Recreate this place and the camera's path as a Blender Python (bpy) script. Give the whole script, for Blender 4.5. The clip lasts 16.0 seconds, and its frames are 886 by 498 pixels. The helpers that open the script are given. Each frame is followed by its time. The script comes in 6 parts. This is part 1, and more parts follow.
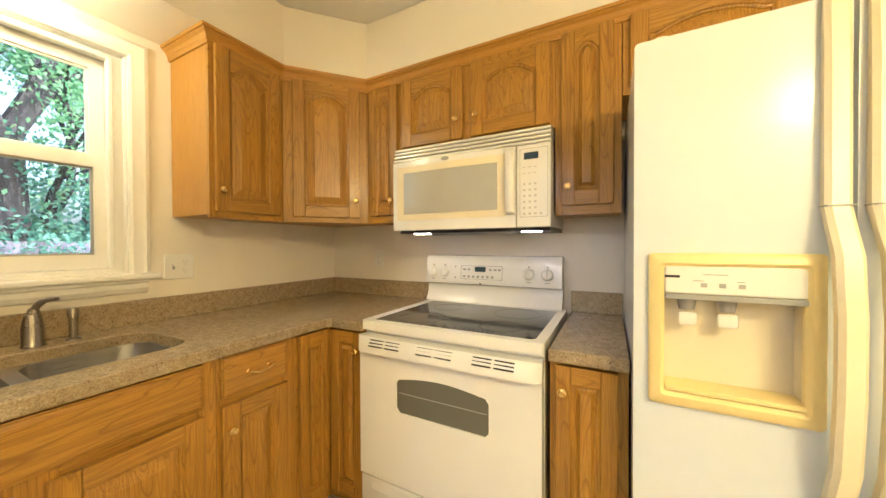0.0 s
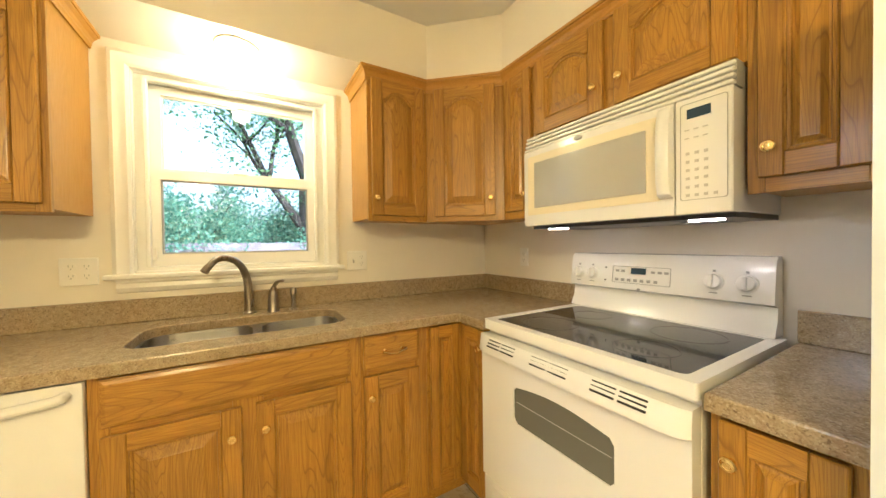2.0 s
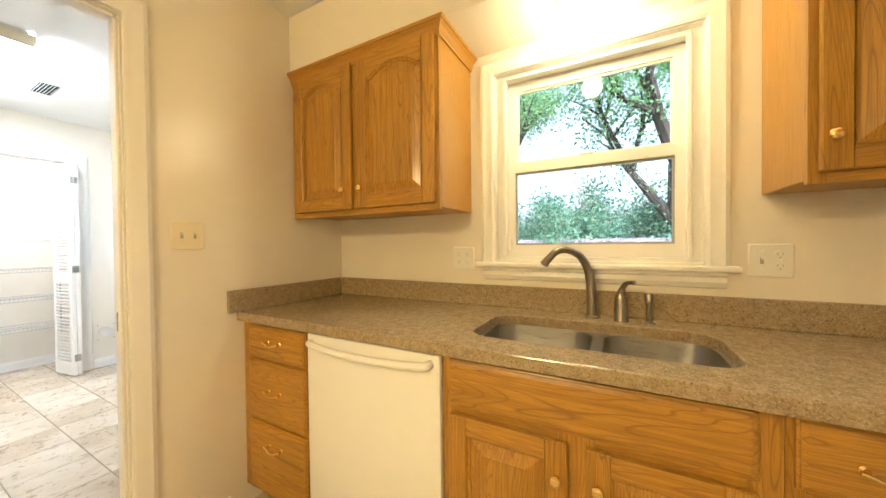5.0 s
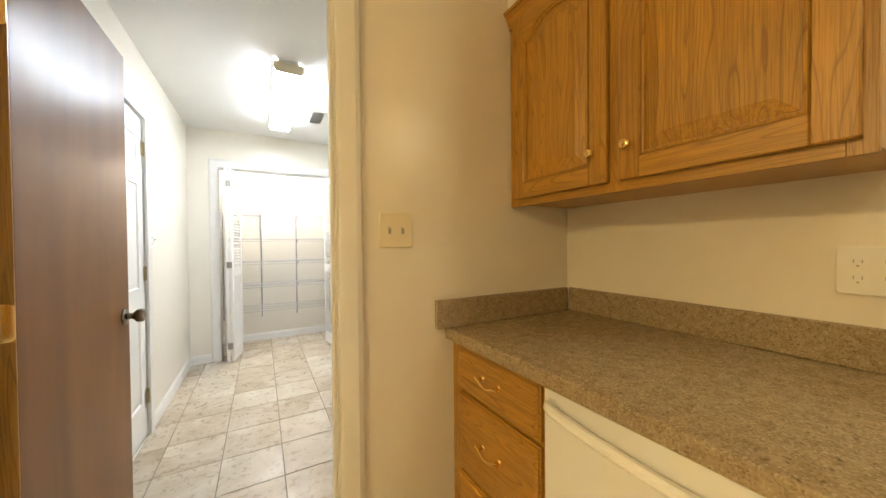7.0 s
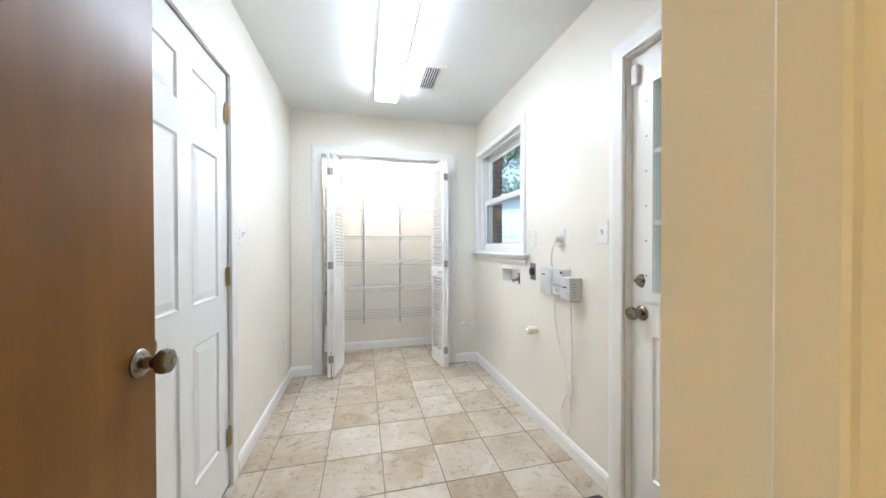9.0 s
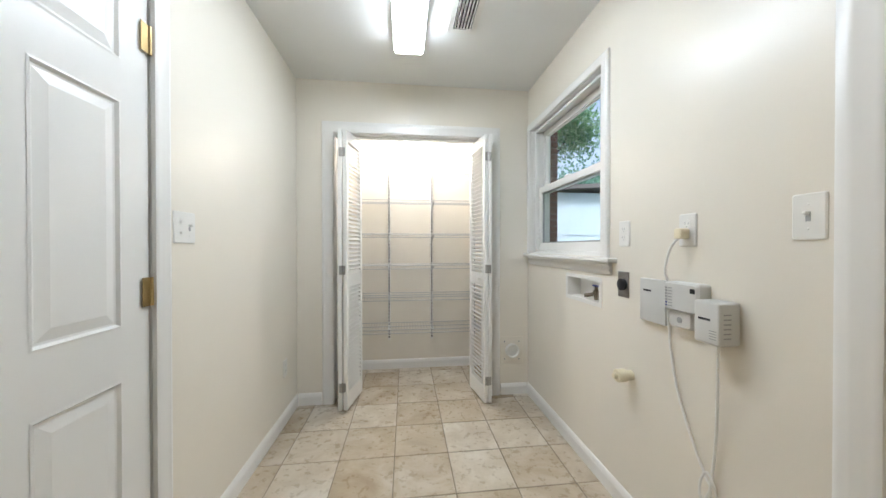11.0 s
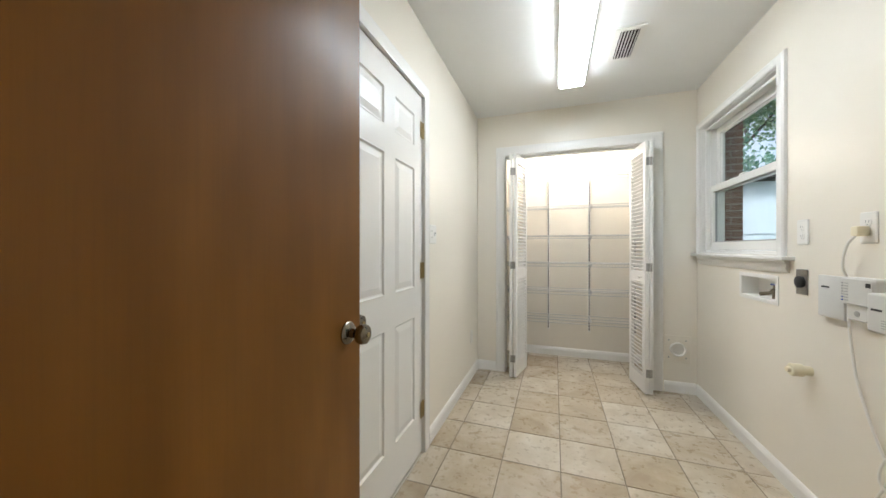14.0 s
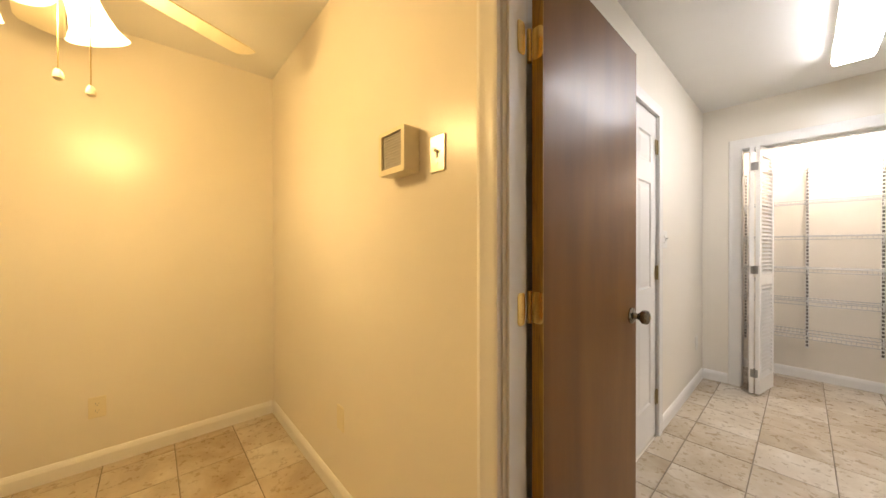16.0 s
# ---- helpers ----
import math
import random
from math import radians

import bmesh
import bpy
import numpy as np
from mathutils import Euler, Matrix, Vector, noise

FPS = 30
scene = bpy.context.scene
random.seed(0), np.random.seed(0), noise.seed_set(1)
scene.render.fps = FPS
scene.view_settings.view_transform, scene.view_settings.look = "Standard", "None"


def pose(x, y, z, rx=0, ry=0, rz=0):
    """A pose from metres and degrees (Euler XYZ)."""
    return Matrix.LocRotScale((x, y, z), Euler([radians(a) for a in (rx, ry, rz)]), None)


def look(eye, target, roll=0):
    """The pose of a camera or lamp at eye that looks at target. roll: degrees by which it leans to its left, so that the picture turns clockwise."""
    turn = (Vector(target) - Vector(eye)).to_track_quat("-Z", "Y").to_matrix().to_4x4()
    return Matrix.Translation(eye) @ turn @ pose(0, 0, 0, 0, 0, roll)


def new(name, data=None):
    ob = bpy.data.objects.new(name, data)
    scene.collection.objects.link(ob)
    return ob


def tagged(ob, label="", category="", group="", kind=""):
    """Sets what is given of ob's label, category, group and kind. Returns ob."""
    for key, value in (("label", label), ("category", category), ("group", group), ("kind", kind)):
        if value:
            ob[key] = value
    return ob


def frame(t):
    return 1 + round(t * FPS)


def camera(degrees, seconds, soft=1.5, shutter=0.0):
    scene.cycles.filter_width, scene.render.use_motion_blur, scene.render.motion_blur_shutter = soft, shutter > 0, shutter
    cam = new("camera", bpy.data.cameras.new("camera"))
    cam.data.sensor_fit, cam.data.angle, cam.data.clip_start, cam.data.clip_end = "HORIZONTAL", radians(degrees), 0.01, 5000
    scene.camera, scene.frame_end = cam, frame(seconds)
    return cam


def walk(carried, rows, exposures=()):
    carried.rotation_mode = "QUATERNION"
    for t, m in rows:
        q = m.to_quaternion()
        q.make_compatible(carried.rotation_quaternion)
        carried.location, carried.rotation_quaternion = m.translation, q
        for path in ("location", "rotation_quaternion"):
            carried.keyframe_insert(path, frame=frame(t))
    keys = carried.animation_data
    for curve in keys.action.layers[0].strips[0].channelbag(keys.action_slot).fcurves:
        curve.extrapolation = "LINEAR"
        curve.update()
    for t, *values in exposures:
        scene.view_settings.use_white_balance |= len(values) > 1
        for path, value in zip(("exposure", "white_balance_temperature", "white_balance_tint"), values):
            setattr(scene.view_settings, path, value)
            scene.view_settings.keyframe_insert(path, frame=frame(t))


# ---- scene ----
# camera and walk
cam = camera(107.7, 16.0)
PATH = [
    (0, (0.389, 0.322, 1.243), (-0.535, 2.096, 1.219), -0.2),
    (0.5, (0.356, 0.376, 1.239), (-0.727, 2.057, 1.211), -0.3),
    (1, (0.384, 0.414, 1.243), (-0.941, 1.911, 1.201), -0.6),
    (1.5, (0.452, 0.469, 1.245), (-1.102, 1.728, 1.211), -0.7),
    (2, (0.524, 0.554, 1.239), (-1.2, 1.567, 1.208), -0.8),
    (2.5, (0.562, 0.6, 1.217), (-1.305, 1.316, 1.192), -0.6),
    (3, (0.496, 0.624, 1.205), (-1.472, 0.98, 1.176), -0.6),
    (3.5, (0.381, 0.632, 1.207), (-1.618, 0.586, 1.184), -0.6),
    (3.7, (0.347, 0.631, 1.204), (-1.647, 0.479, 1.186), -0.6),
    (5.8, (-0.018, 0.607, 1.226), (-1.488, -0.749, 1.194), -0.5),
    (6, (-0.047, 0.533, 1.229), (-1.444, -0.898, 1.199), -0.4),
    (6.5, (-0.109, 0.325, 1.242), (-1.299, -1.283, 1.204), -0.4),
    (7, (-0.165, 0.097, 1.216), (-1.143, -1.648, 1.186), -0.5),
    (7.5, (-0.195, -0.139, 1.207), (-0.976, -1.98, 1.178), -0.4),
    (8, (-0.179, -0.385, 1.204), (-0.783, -2.293, 1.178), -0.2),
    (8.5, (-0.15, -0.62, 1.206), (-0.686, -2.551, 1.184), -0.2),
    (9, (-0.162, -0.848, 1.193), (-0.638, -2.798, 1.174), -0.1),
    (9.5, (-0.2, -1.082, 1.2), (-0.598, -3.045, 1.182), -0.2),
    (10, (-0.244, -1.297, 1.201), (-0.546, -3.274, 1.187), -0.1),
    (10.2, (-0.258, -1.367, 1.203), (-0.539, -3.347, 1.188), -0.1),
    (11.25, (-0.332, -1.53, 1.178), (-0.54, -3.52, 1.165), 0.0),
    (12.3, (-0.345, -1.349, 1.157), (-0.457, -3.346, 1.152), 0.1),
    (12.5, (-0.328, -1.306, 1.156), (-0.45, -3.302, 1.153), 0.1),
    (13, (-0.271, -1.189, 1.161), (-0.226, -3.189, 1.156), 0.1),
    (13.5, (-0.222, -1.092, 1.171), (0.118, -3.063, 1.166), 0.1),
    (14, (-0.224, -0.938, 1.168), (0.427, -2.829, 1.166), 0.0),
    (14.5, (-0.205, -0.763, 1.198), (0.69, -2.552, 1.181), 0.0),
    (15, (-0.162, -0.593, 1.19), (0.947, -2.257, 1.178), 0.1),
    (15.5, (-0.151, -0.42, 1.198), (1.166, -1.926, 1.197), -0.1),
    (16, (-0.134, -0.259, 1.209), (1.353, -1.596, 1.198), -0.1),
]
EXPOSURES = [(0, 1.88, 5400, 10), (1, 2.05, 5400, 10), (2, 1.95, 5350, 9), (3.5, 1.92, 5700, 10), (6, 1.74, 5850, 13), (7, 1.4, 6100, 11), (8.5, 1.25, 5850, 10), (9.5, 0.92, 5400, 14), (10, 0.74, 5650, 11), (12.5, 0.64, 6000, 10), (14, 0.68, 6150, 10), (14.5, 0.8, 6250, 11), (16, 0.82, 6850, 20)]
walk(cam, [(t, look(eye, target, roll)) for t, eye, target, roll in PATH], EXPOSURES)

# world, sun, lamps
world = bpy.data.worlds.new("sky")
scene.world = world
world.use_nodes = True
wn = world.node_tree
sky = wn.nodes.new("ShaderNodeTexSky")
sky.sky_type, sky.sun_disc = "NISHITA", False
sky.dust_density, sky.ozone_density = 6.0, 1.0
sky.sun_elevation, sky.sun_rotation = radians(48), radians(50)
hazy = wn.nodes.new("ShaderNodeHueSaturation")
hazy.inputs["Saturation"].default_value, hazy.inputs["Value"].default_value = 0.62, 1.5
wn.links.new(sky.outputs["Color"], hazy.inputs["Color"])
wn.links.new(hazy.outputs["Color"], wn.nodes["Background"].inputs["Color"])
wn.nodes["Background"].inputs["Strength"].default_value = 0.15


def lamp(name, kind, m, power, color, **settings):
    data = bpy.data.lights.new(name, kind)
    data.energy, data.color = power, color
    for key, value in settings.items():
        if key == "radius":
            data.shadow_soft_size = value
        elif key == "size":
            data.shape, data.size, data.size_y = "RECTANGLE", value[0], value[1]
        elif key == "angle":
            data.angle = value
    ob = new(name, data)
    ob.matrix_world = m
    return ob


WARM = (1.0, 0.78, 0.37)
lamp("sun", "SUN", pose(0, 0, 8, 42, 0, 130), 3.4, (1.0, 0.95, 0.88), angle=radians(12))
for k in range(3):
    a = radians(60 + 120 * k)
    lamp("fan_bulb", "POINT", pose(1.34 + 0.12 * math.cos(a), 0.0 + 0.12 * math.sin(a), 1.95), 9.5, WARM, radius=0.035)
lamp("sink_bulb", "POINT", pose(-1.2, 0.51, 2.04), 3.4, (1.0, 0.80, 0.42), radius=0.05)
lamp("closet_bulb", "POINT", pose(-0.38, -4.45, 2.3), 23, (1.0, 0.95, 0.90), radius=0.05)

# ---- building blocks ----
I4 = Matrix.Identity(4)


def thing(name, m=I4, label="", category="", group="", kind=""):
    ob = new(name)
    ob.empty_display_size = 0.1
    ob.matrix_world = m
    return tagged(ob, label, category, group, kind)


def mesh_of(name, bm, mats):
    bmesh.ops.recalc_face_normals(bm, faces=bm.faces)
    me = bpy.data.meshes.new(name)
    bm.to_mesh(me)
    bm.free()
    for m in mats if isinstance(mats, (list, tuple)) else [mats]:
        me.materials.append(m)
    return me


def part(name, bm, material, parent=None, label="", smooth=False):
    me = mesh_of(name, bm, material)
    if smooth:
        me.polygons.foreach_set("use_smooth", [True] * len(me.polygons))
        me.set_sharp_from_angle(angle=radians(35))
    ob = new(name, me)
    ob.parent = parent
    if label:
        ob["label"] = label
    return ob


def struct(name, bm, material, label="", category="", smooth=False):
    ob = part(name, bm, material, None, "", smooth)
    return tagged(ob, label, category, "", "structure")


def box(bm, x0, x1, y0, y1, z0, z1, bevel=0.0, seg=1, mat=0):
    vs = [bm.verts.new((x, y, z)) for x in (x0, x1) for y in (y0, y1) for z in (z0, z1)]
    fs = [bm.faces.new([vs[i] for i in q]) for q in ((0, 1, 3, 2), (4, 6, 7, 5), (0, 4, 5, 1), (2, 3, 7, 6), (0, 2, 6, 4), (1, 5, 7, 3))]
    for f in fs:
        f.material_index = mat
    if bevel:
        es = list({e for f in fs for e in f.edges})
        r = bmesh.ops.bevel(bm, geom=es, offset=bevel, segments=seg, affect="EDGES", profile=0.5)
        for f in r["faces"]:
            f.material_index = mat
    return bm


def boxes(*items, bevel=0.0, seg=1):
    bm = bmesh.new()
    for b in items:
        box(bm, *b[:6], bevel=bevel, seg=seg, mat=b[6] if len(b) > 6 else 0)
    return bm


def to3(axis, u, v, w):
    return {"x": (w, u, v), "y": (u, w, v), "z": (u, v, w)}[axis]


def prism(loops, axis, a0, a1, bm=None, mat=0):
    """A plate with the outline loops[0] and holes loops[1:], between a0 and a1 on the axis."""
    bm = bm or bmesh.new()
    tmp, n = bmesh.new(), 0
    flat = []
    for lp in loops:
        vs = [tmp.verts.new((u, v, 0)) for u, v in lp]
        flat += list(lp)
        for i in range(len(vs)):
            tmp.edges.new((vs[i], vs[(i + 1) % len(vs)]))
    tmp.verts.index_update()
    bmesh.ops.triangle_fill(tmp, use_beauty=True, use_dissolve=False, edges=list(tmp.edges), normal=(0, 0, 1))
    tmp.verts.index_update()
    tris = [[v.index for v in f.verts] for f in tmp.faces]
    tmp.free()
    ends = [[bm.verts.new(to3(axis, u, v, a)) for u, v in flat] for a in (a0, a1)]
    out = []
    for end in ends:
        for t in tris:
            out.append(bm.faces.new([end[i] for i in t]))
    start = 0
    for lp in loops:
        k = len(lp)
        for i in range(k):
            p, q = start + i, start + (i + 1) % k
            out.append(bm.faces.new((ends[0][p], ends[0][q], ends[1][q], ends[1][p])))
        start += k
    for f in out:
        f.material_index = mat
    return bm


def rect(u0, u1, v0, v1):
    return [(u0, v0), (u1, v0), (u1, v1), (u0, v1)]


def rrect(u0, u1, v0, v1, r, n=5):
    pts = []
    for cu, cv, a0 in ((u1 - r, v0 + r, -90), (u1 - r, v1 - r, 0), (u0 + r, v1 - r, 90), (u0 + r, v0 + r, 180)):
        for i in range(n + 1):
            a = radians(a0 + 90 * i / n)
            pts.append((cu + r * math.cos(a), cv + r * math.sin(a)))
    return pts


def rings(bm, loops, cap0=False, cap1=True, closed=True, mat=0):
    """Skins a row of point loops of one length."""
    vs = [[bm.verts.new(p) for p in lp] for lp in loops]
    n = len(loops[0])
    fs = []
    for a, b in zip(vs, vs[1:]):
        for i in range(n if closed else n - 1):
            fs.append(bm.faces.new((a[i], a[(i + 1) % n], b[(i + 1) % n], b[i])))
    if cap0:
        fs.append(bm.faces.new(vs[0][::-1]))
    if cap1:
        fs.append(bm.faces.new(vs[-1]))
    for f in fs:
        f.material_index = mat
    return bm


def lathe(profile, m=I4, seg=20, bm=None, mat=0, cap=True):
    """Turns (radius, height) points round the local z axis."""
    bm = bm or bmesh.new()
    loops = [[m @ Vector((max(r, 1e-4) * math.cos(2 * math.pi * i / seg), max(r, 1e-4) * math.sin(2 * math.pi * i / seg), h)) for i in range(seg)] for r, h in profile]
    return rings(bm, loops if cap else loops + loops[:1], cap, cap, True, mat)


def curve_pts(ctrl, n=8):
    """A smooth line through the control points."""
    P = [Vector(c) for c in ctrl]
    P = [2 * P[0] - P[1]] + P + [2 * P[-1] - P[-2]]
    out = []
    for i in range(1, len(P) - 2):
        for k in range(n):
            t = k / n
            a, b, c, d = P[i - 1:i + 3]
            out.append(0.5 * ((2 * b) + (c - a) * t + (2 * a - 5 * b + 4 * c - d) * t * t + (3 * b - a - 3 * c + d) * t ** 3))
    return out + [P[-2]]


def tube(pts, radius, seg=8, bm=None, mat=0, flat=1.0):
    """A round bar along pts; radius is a number or one for each point."""
    bm = bm or bmesh.new()
    pts = [Vector(p) for p in pts]
    rad = radius if isinstance(radius, (list, tuple)) else [radius] * len(pts)
    loops, up = [], None
    for i, p in enumerate(pts):
        d = (pts[min(i + 1, len(pts) - 1)] - pts[max(i - 1, 0)]).normalized()
        if up is None:
            up = Vector((0, 0, 1)) if abs(d.z) < 0.9 else Vector((1, 0, 0))
        side = d.cross(up).normalized()
        up = side.cross(d).normalized()
        loops.append([p + rad[i] * (math.cos(2 * math.pi * k / seg) * side + flat * math.sin(2 * math.pi * k / seg) * up) for k in range(seg)])
    return rings(bm, loops, True, True, True, mat)


def sweep(path, profile, bm=None, close=False):
    """Sweeps a profile of (outward, z) points along a plan path, mitred; outward is to the right of the way."""
    bm = bm or bmesh.new()
    P = [Vector((x, y)) for x, y in path]
    loops = []
    for i, p in enumerate(P):
        d0 = (p - P[i - 1]).normalized() if i > 0 else (P[1] - p).normalized()
        d1 = (P[i + 1] - p).normalized() if i < len(P) - 1 else d0
        n0, n1 = Vector((d0.y, -d0.x)), Vector((d1.y, -d1.x))
        n = (n0 + n1) / max(1e-6, 1 + n0.dot(n1))
        loops.append([Vector((p.x + n.x * o, p.y + n.y * o, z)) for o, z in profile])
    return rings(bm, loops, True, True)


# ---- materials ----
class Mat:
    """A node material under construction."""

    def __init__(self, name, color=(0.8, 0.8, 0.8), rough=0.5, metal=0.0, **extra):
        self.m = bpy.data.materials.new(name)
        self.m.use_nodes = True
        self.t = self.m.node_tree
        self.b = self.t.nodes["Principled BSDF"]
        self.set("Base Color", (*color, 1))
        self.set("Roughness", rough)
        self.set("Metallic", metal)
        for k, v in extra.items():
            self.set(k.replace("_", " "), v)

    def set(self, key, value):
        self.b.inputs[key].default_value = value

    def node(self, kind, **inputs):
        n = self.t.nodes.new("ShaderNode" + kind)
        for k, v in inputs.items():
            k = k.replace("_", " ")
            if isinstance(v, bpy.types.NodeSocket):
                self.t.links.new(v, n.inputs[k])
            else:
                n.inputs[k].default_value = v
        return n

    def math(self, op, a, b=0.0):
        n = self.t.nodes.new("ShaderNodeMath")
        n.operation = op
        for i, v in enumerate((a, b)):
            if isinstance(v, bpy.types.NodeSocket):
                self.t.links.new(v, n.inputs[i])
            else:
                n.inputs[i].default_value = v
        return n.outputs[0]

    def coords(self, scale=(1, 1, 1), shuffle=True):
        c = self.node("TexCoord").outputs["Object"]
        if shuffle:
            r = self.node("ObjectInfo").outputs["Random"]
            k = self.node("CombineXYZ", X=self.math("MULTIPLY", r, 37.0), Y=self.math("MULTIPLY", r, 91.0), Z=self.math("MULTIPLY", r, 53.0))
            c = self.vec("ADD", c, k.outputs[0])
        return self.vec("MULTIPLY", c, scale)

    def vec(self, op, a, b):
        n = self.t.nodes.new("ShaderNodeVectorMath")
        n.operation = op
        for i, v in enumerate((a, b)):
            if isinstance(v, bpy.types.NodeSocket):
                self.t.links.new(v, n.inputs[i])
            else:
                n.inputs[i].default_value = v
        return n.outputs[0]

    def noise(self, vector, scale=5.0, detail=3.0, rough=0.5, distortion=0.0):
        return self.node("TexNoise", Vector=vector, Scale=scale, Detail=detail, Roughness=rough, Distortion=distortion).outputs["Fac"]

    def ramp(self, fac, stops):
        n = self.node("ValToRGB", Fac=fac)
        e = n.color_ramp.elements
        while len(e) < len(stops):
            e.new(0.5)
        for i, (p, c) in enumerate(stops):
            e[i].position = p
            e[i].color = (*c, 1) if isinstance(c, tuple) else (c, c, c, 1)
        return n.outputs["Color"]

    def mix(self, fac, a, b, mode="MIX"):
        n = self.t.nodes.new("ShaderNodeMix")
        n.data_type, n.blend_type = "RGBA", mode
        for i, v in ((0, fac), (6, a), (7, b)):
            if isinstance(v, bpy.types.NodeSocket):
                self.t.links.new(v, n.inputs[i])
            else:
                n.inputs[i].default_value = (*v, 1) if isinstance(v, tuple) else v
        return n.outputs[2]

    def to(self, key, socket):
        self.t.links.new(socket, self.b.inputs[key])
        return self

    def bump(self, height, strength=0.2, distance=0.002):
        n = self.node("Bump", Strength=strength, Distance=distance, Height=height)
        self.t.links.new(n.outputs[0], self.b.inputs["Normal"])
        return self


def oak(name, along, tone=1.0, light=(0.46, 0.235, 0.018), dark=(0.175, 0.068, 0.005)):
    """Honey oak: thin dark growth lines in cathedral figures, long pores and broad changes of tone."""
    k = Mat(name, rough=0.34)
    s = [7.5, 7.5, 7.5]
    s[along] = 0.75
    c = k.coords()
    big = k.noise(k.vec("MULTIPLY", c, tuple(s)), 1.0, 2.0, 0.35, 0.25)
    saw = k.math("FRACT", k.math("MULTIPLY", big, 42.0))
    f = [520.0, 520.0, 520.0]
    f[along] = 11.0
    pores = k.noise(k.vec("MULTIPLY", c, tuple(f)), 1.0, 2.0, 0.6)
    g = [90.0, 90.0, 90.0]
    g[along] = 2.5
    streak = k.noise(k.vec("MULTIPLY", c, tuple(g)), 1.0, 3.0, 0.6)
    wide = k.noise(k.vec("MULTIPLY", c, (2.0, 2.0, 2.0)), 1.0, 2.0)
    base = k.ramp(saw, [(0.0, tuple(x * tone * 0.88 for x in light)), (0.55, tuple(x * tone for x in light)), (0.80, tuple(x * tone * 0.90 for x in light)), (0.93, tuple(x * tone for x in dark)), (1.0, tuple(x * tone * 0.88 for x in light))])
    base = k.mix(k.ramp(streak, [(0.35, 0.6), (0.56, 0.0)]), base, tuple(x * tone * 1.1 for x in dark))
    base = k.mix(k.ramp(pores, [(0.36, 0.55), (0.50, 0.0)]), base, tuple(x * tone * 0.75 for x in dark))
    base = k.mix(0.3, base, k.ramp(wide, [(0.3, tuple(x * 0.78 for x in light)), (0.7, tuple(min(1, x * 1.2) for x in light))]))
    k.to("Base Color", base)
    k.to("Roughness", k.ramp(pores, [(0.35, 0.50), (0.6, 0.33)]))
    k.set("Coat Weight", 0.25)
    k.set("Coat Roughness", 0.18)
    return k.bump(pores, 0.15, 0.001).m


def paint(name, color, rough=0.4, bump=0.05, spots=0.03):
    k = Mat(name, color, rough)
    c = k.coords(shuffle=False)
    n = k.noise(c, 1.3, 3.0)
    k.to("Base Color", k.ramp(n, [(0.3, tuple(x * (1 - spots) for x in color)), (0.7, tuple(min(1, x * (1 + spots)) for x in color))]))
    if not bump:
        return k.m
    return k.bump(k.noise(c, 220.0, 2.0), bump, 0.002).m


OAK_V, OAK_H, OAK_Y = oak("oak_upright_grain", 2), oak("oak_level_grain", 0), oak("oak_deep_grain", 1)
OAK_SIDE = oak("oak_veneer", 2, 1.0, (0.47, 0.232, 0.020), (0.40, 0.19, 0.014))
WALL = paint("cream_wall_paint", (0.80, 0.745, 0.645), 0.29)
CEIL = paint("white_ceiling_paint", (0.80, 0.79, 0.76), 0.6, 0.12)
TRIM = paint("white_trim_paint", (0.82, 0.80, 0.76), 0.28, 0.0, 0.01)
ENAMEL = paint("white_enamel", (0.83, 0.82, 0.79), 0.18, 0.02, 0.01)
FRIDGE = paint("white_textured_enamel", (0.68, 0.725, 0.78), 0.2, 0.10, 0.01)
WHITE_PLASTIC = paint("white_plastic", (0.80, 0.78, 0.73), 0.35, 0.0, 0.01)
GREY_PLASTIC = paint("grey_plastic", (0.35, 0.35, 0.34), 0.4, 0.0, 0.02)
CREAM_PLASTIC = paint("yellowed_plastic", (0.80, 0.66, 0.30), 0.35, 0.0, 0.03)
IVORY = paint("ivory_plastic", (0.80, 0.72, 0.52), 0.35, 0.0, 0.02)
BLACK = paint("black_plastic", (0.015, 0.015, 0.017), 0.35, 0.0, 0.05)
# near-black that puts the shade of gaps and recesses into the colour
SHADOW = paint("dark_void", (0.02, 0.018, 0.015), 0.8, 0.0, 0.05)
BRASS = Mat("polished_brass", (0.90, 0.64, 0.22), 0.22, 1.0).m
OLD_BRASS = Mat("dull_brass", (0.42, 0.32, 0.15), 0.3, 1.0).m
CHROME = Mat("chrome", (0.8, 0.8, 0.8), 0.12, 1.0).m
GLASS_DARK = Mat("black_ceramic_glass", (0.012, 0.012, 0.013), 0.06).m
PANE_BLACK = Mat("smoked_glass", (0.15, 0.15, 0.125), 0.08).m
PANE_GREY = Mat("screened_glass", (0.46, 0.455, 0.42), 0.12).m


def brushed(name, color, rough, along=1):
    k = Mat(name, color, rough, 1.0)
    s = [700.0, 700.0, 700.0]
    s[along] = 8.0
    n = k.noise(k.coords(tuple(s)), 1.0, 2.0)
    k.to("Roughness", k.ramp(n, [(0.3, rough - 0.08), (0.7, rough + 0.1)]))
    return k.bump(n, 0.02, 0.0003).m


STEEL = brushed("brushed_steel", (0.38, 0.365, 0.345), 0.33)
NICKEL = brushed("satin_nickel", (0.34, 0.30, 0.25), 0.3, 2)
BRONZE = Mat("dark_knob_metal", (0.26, 0.225, 0.175), 0.22, 1.0).m


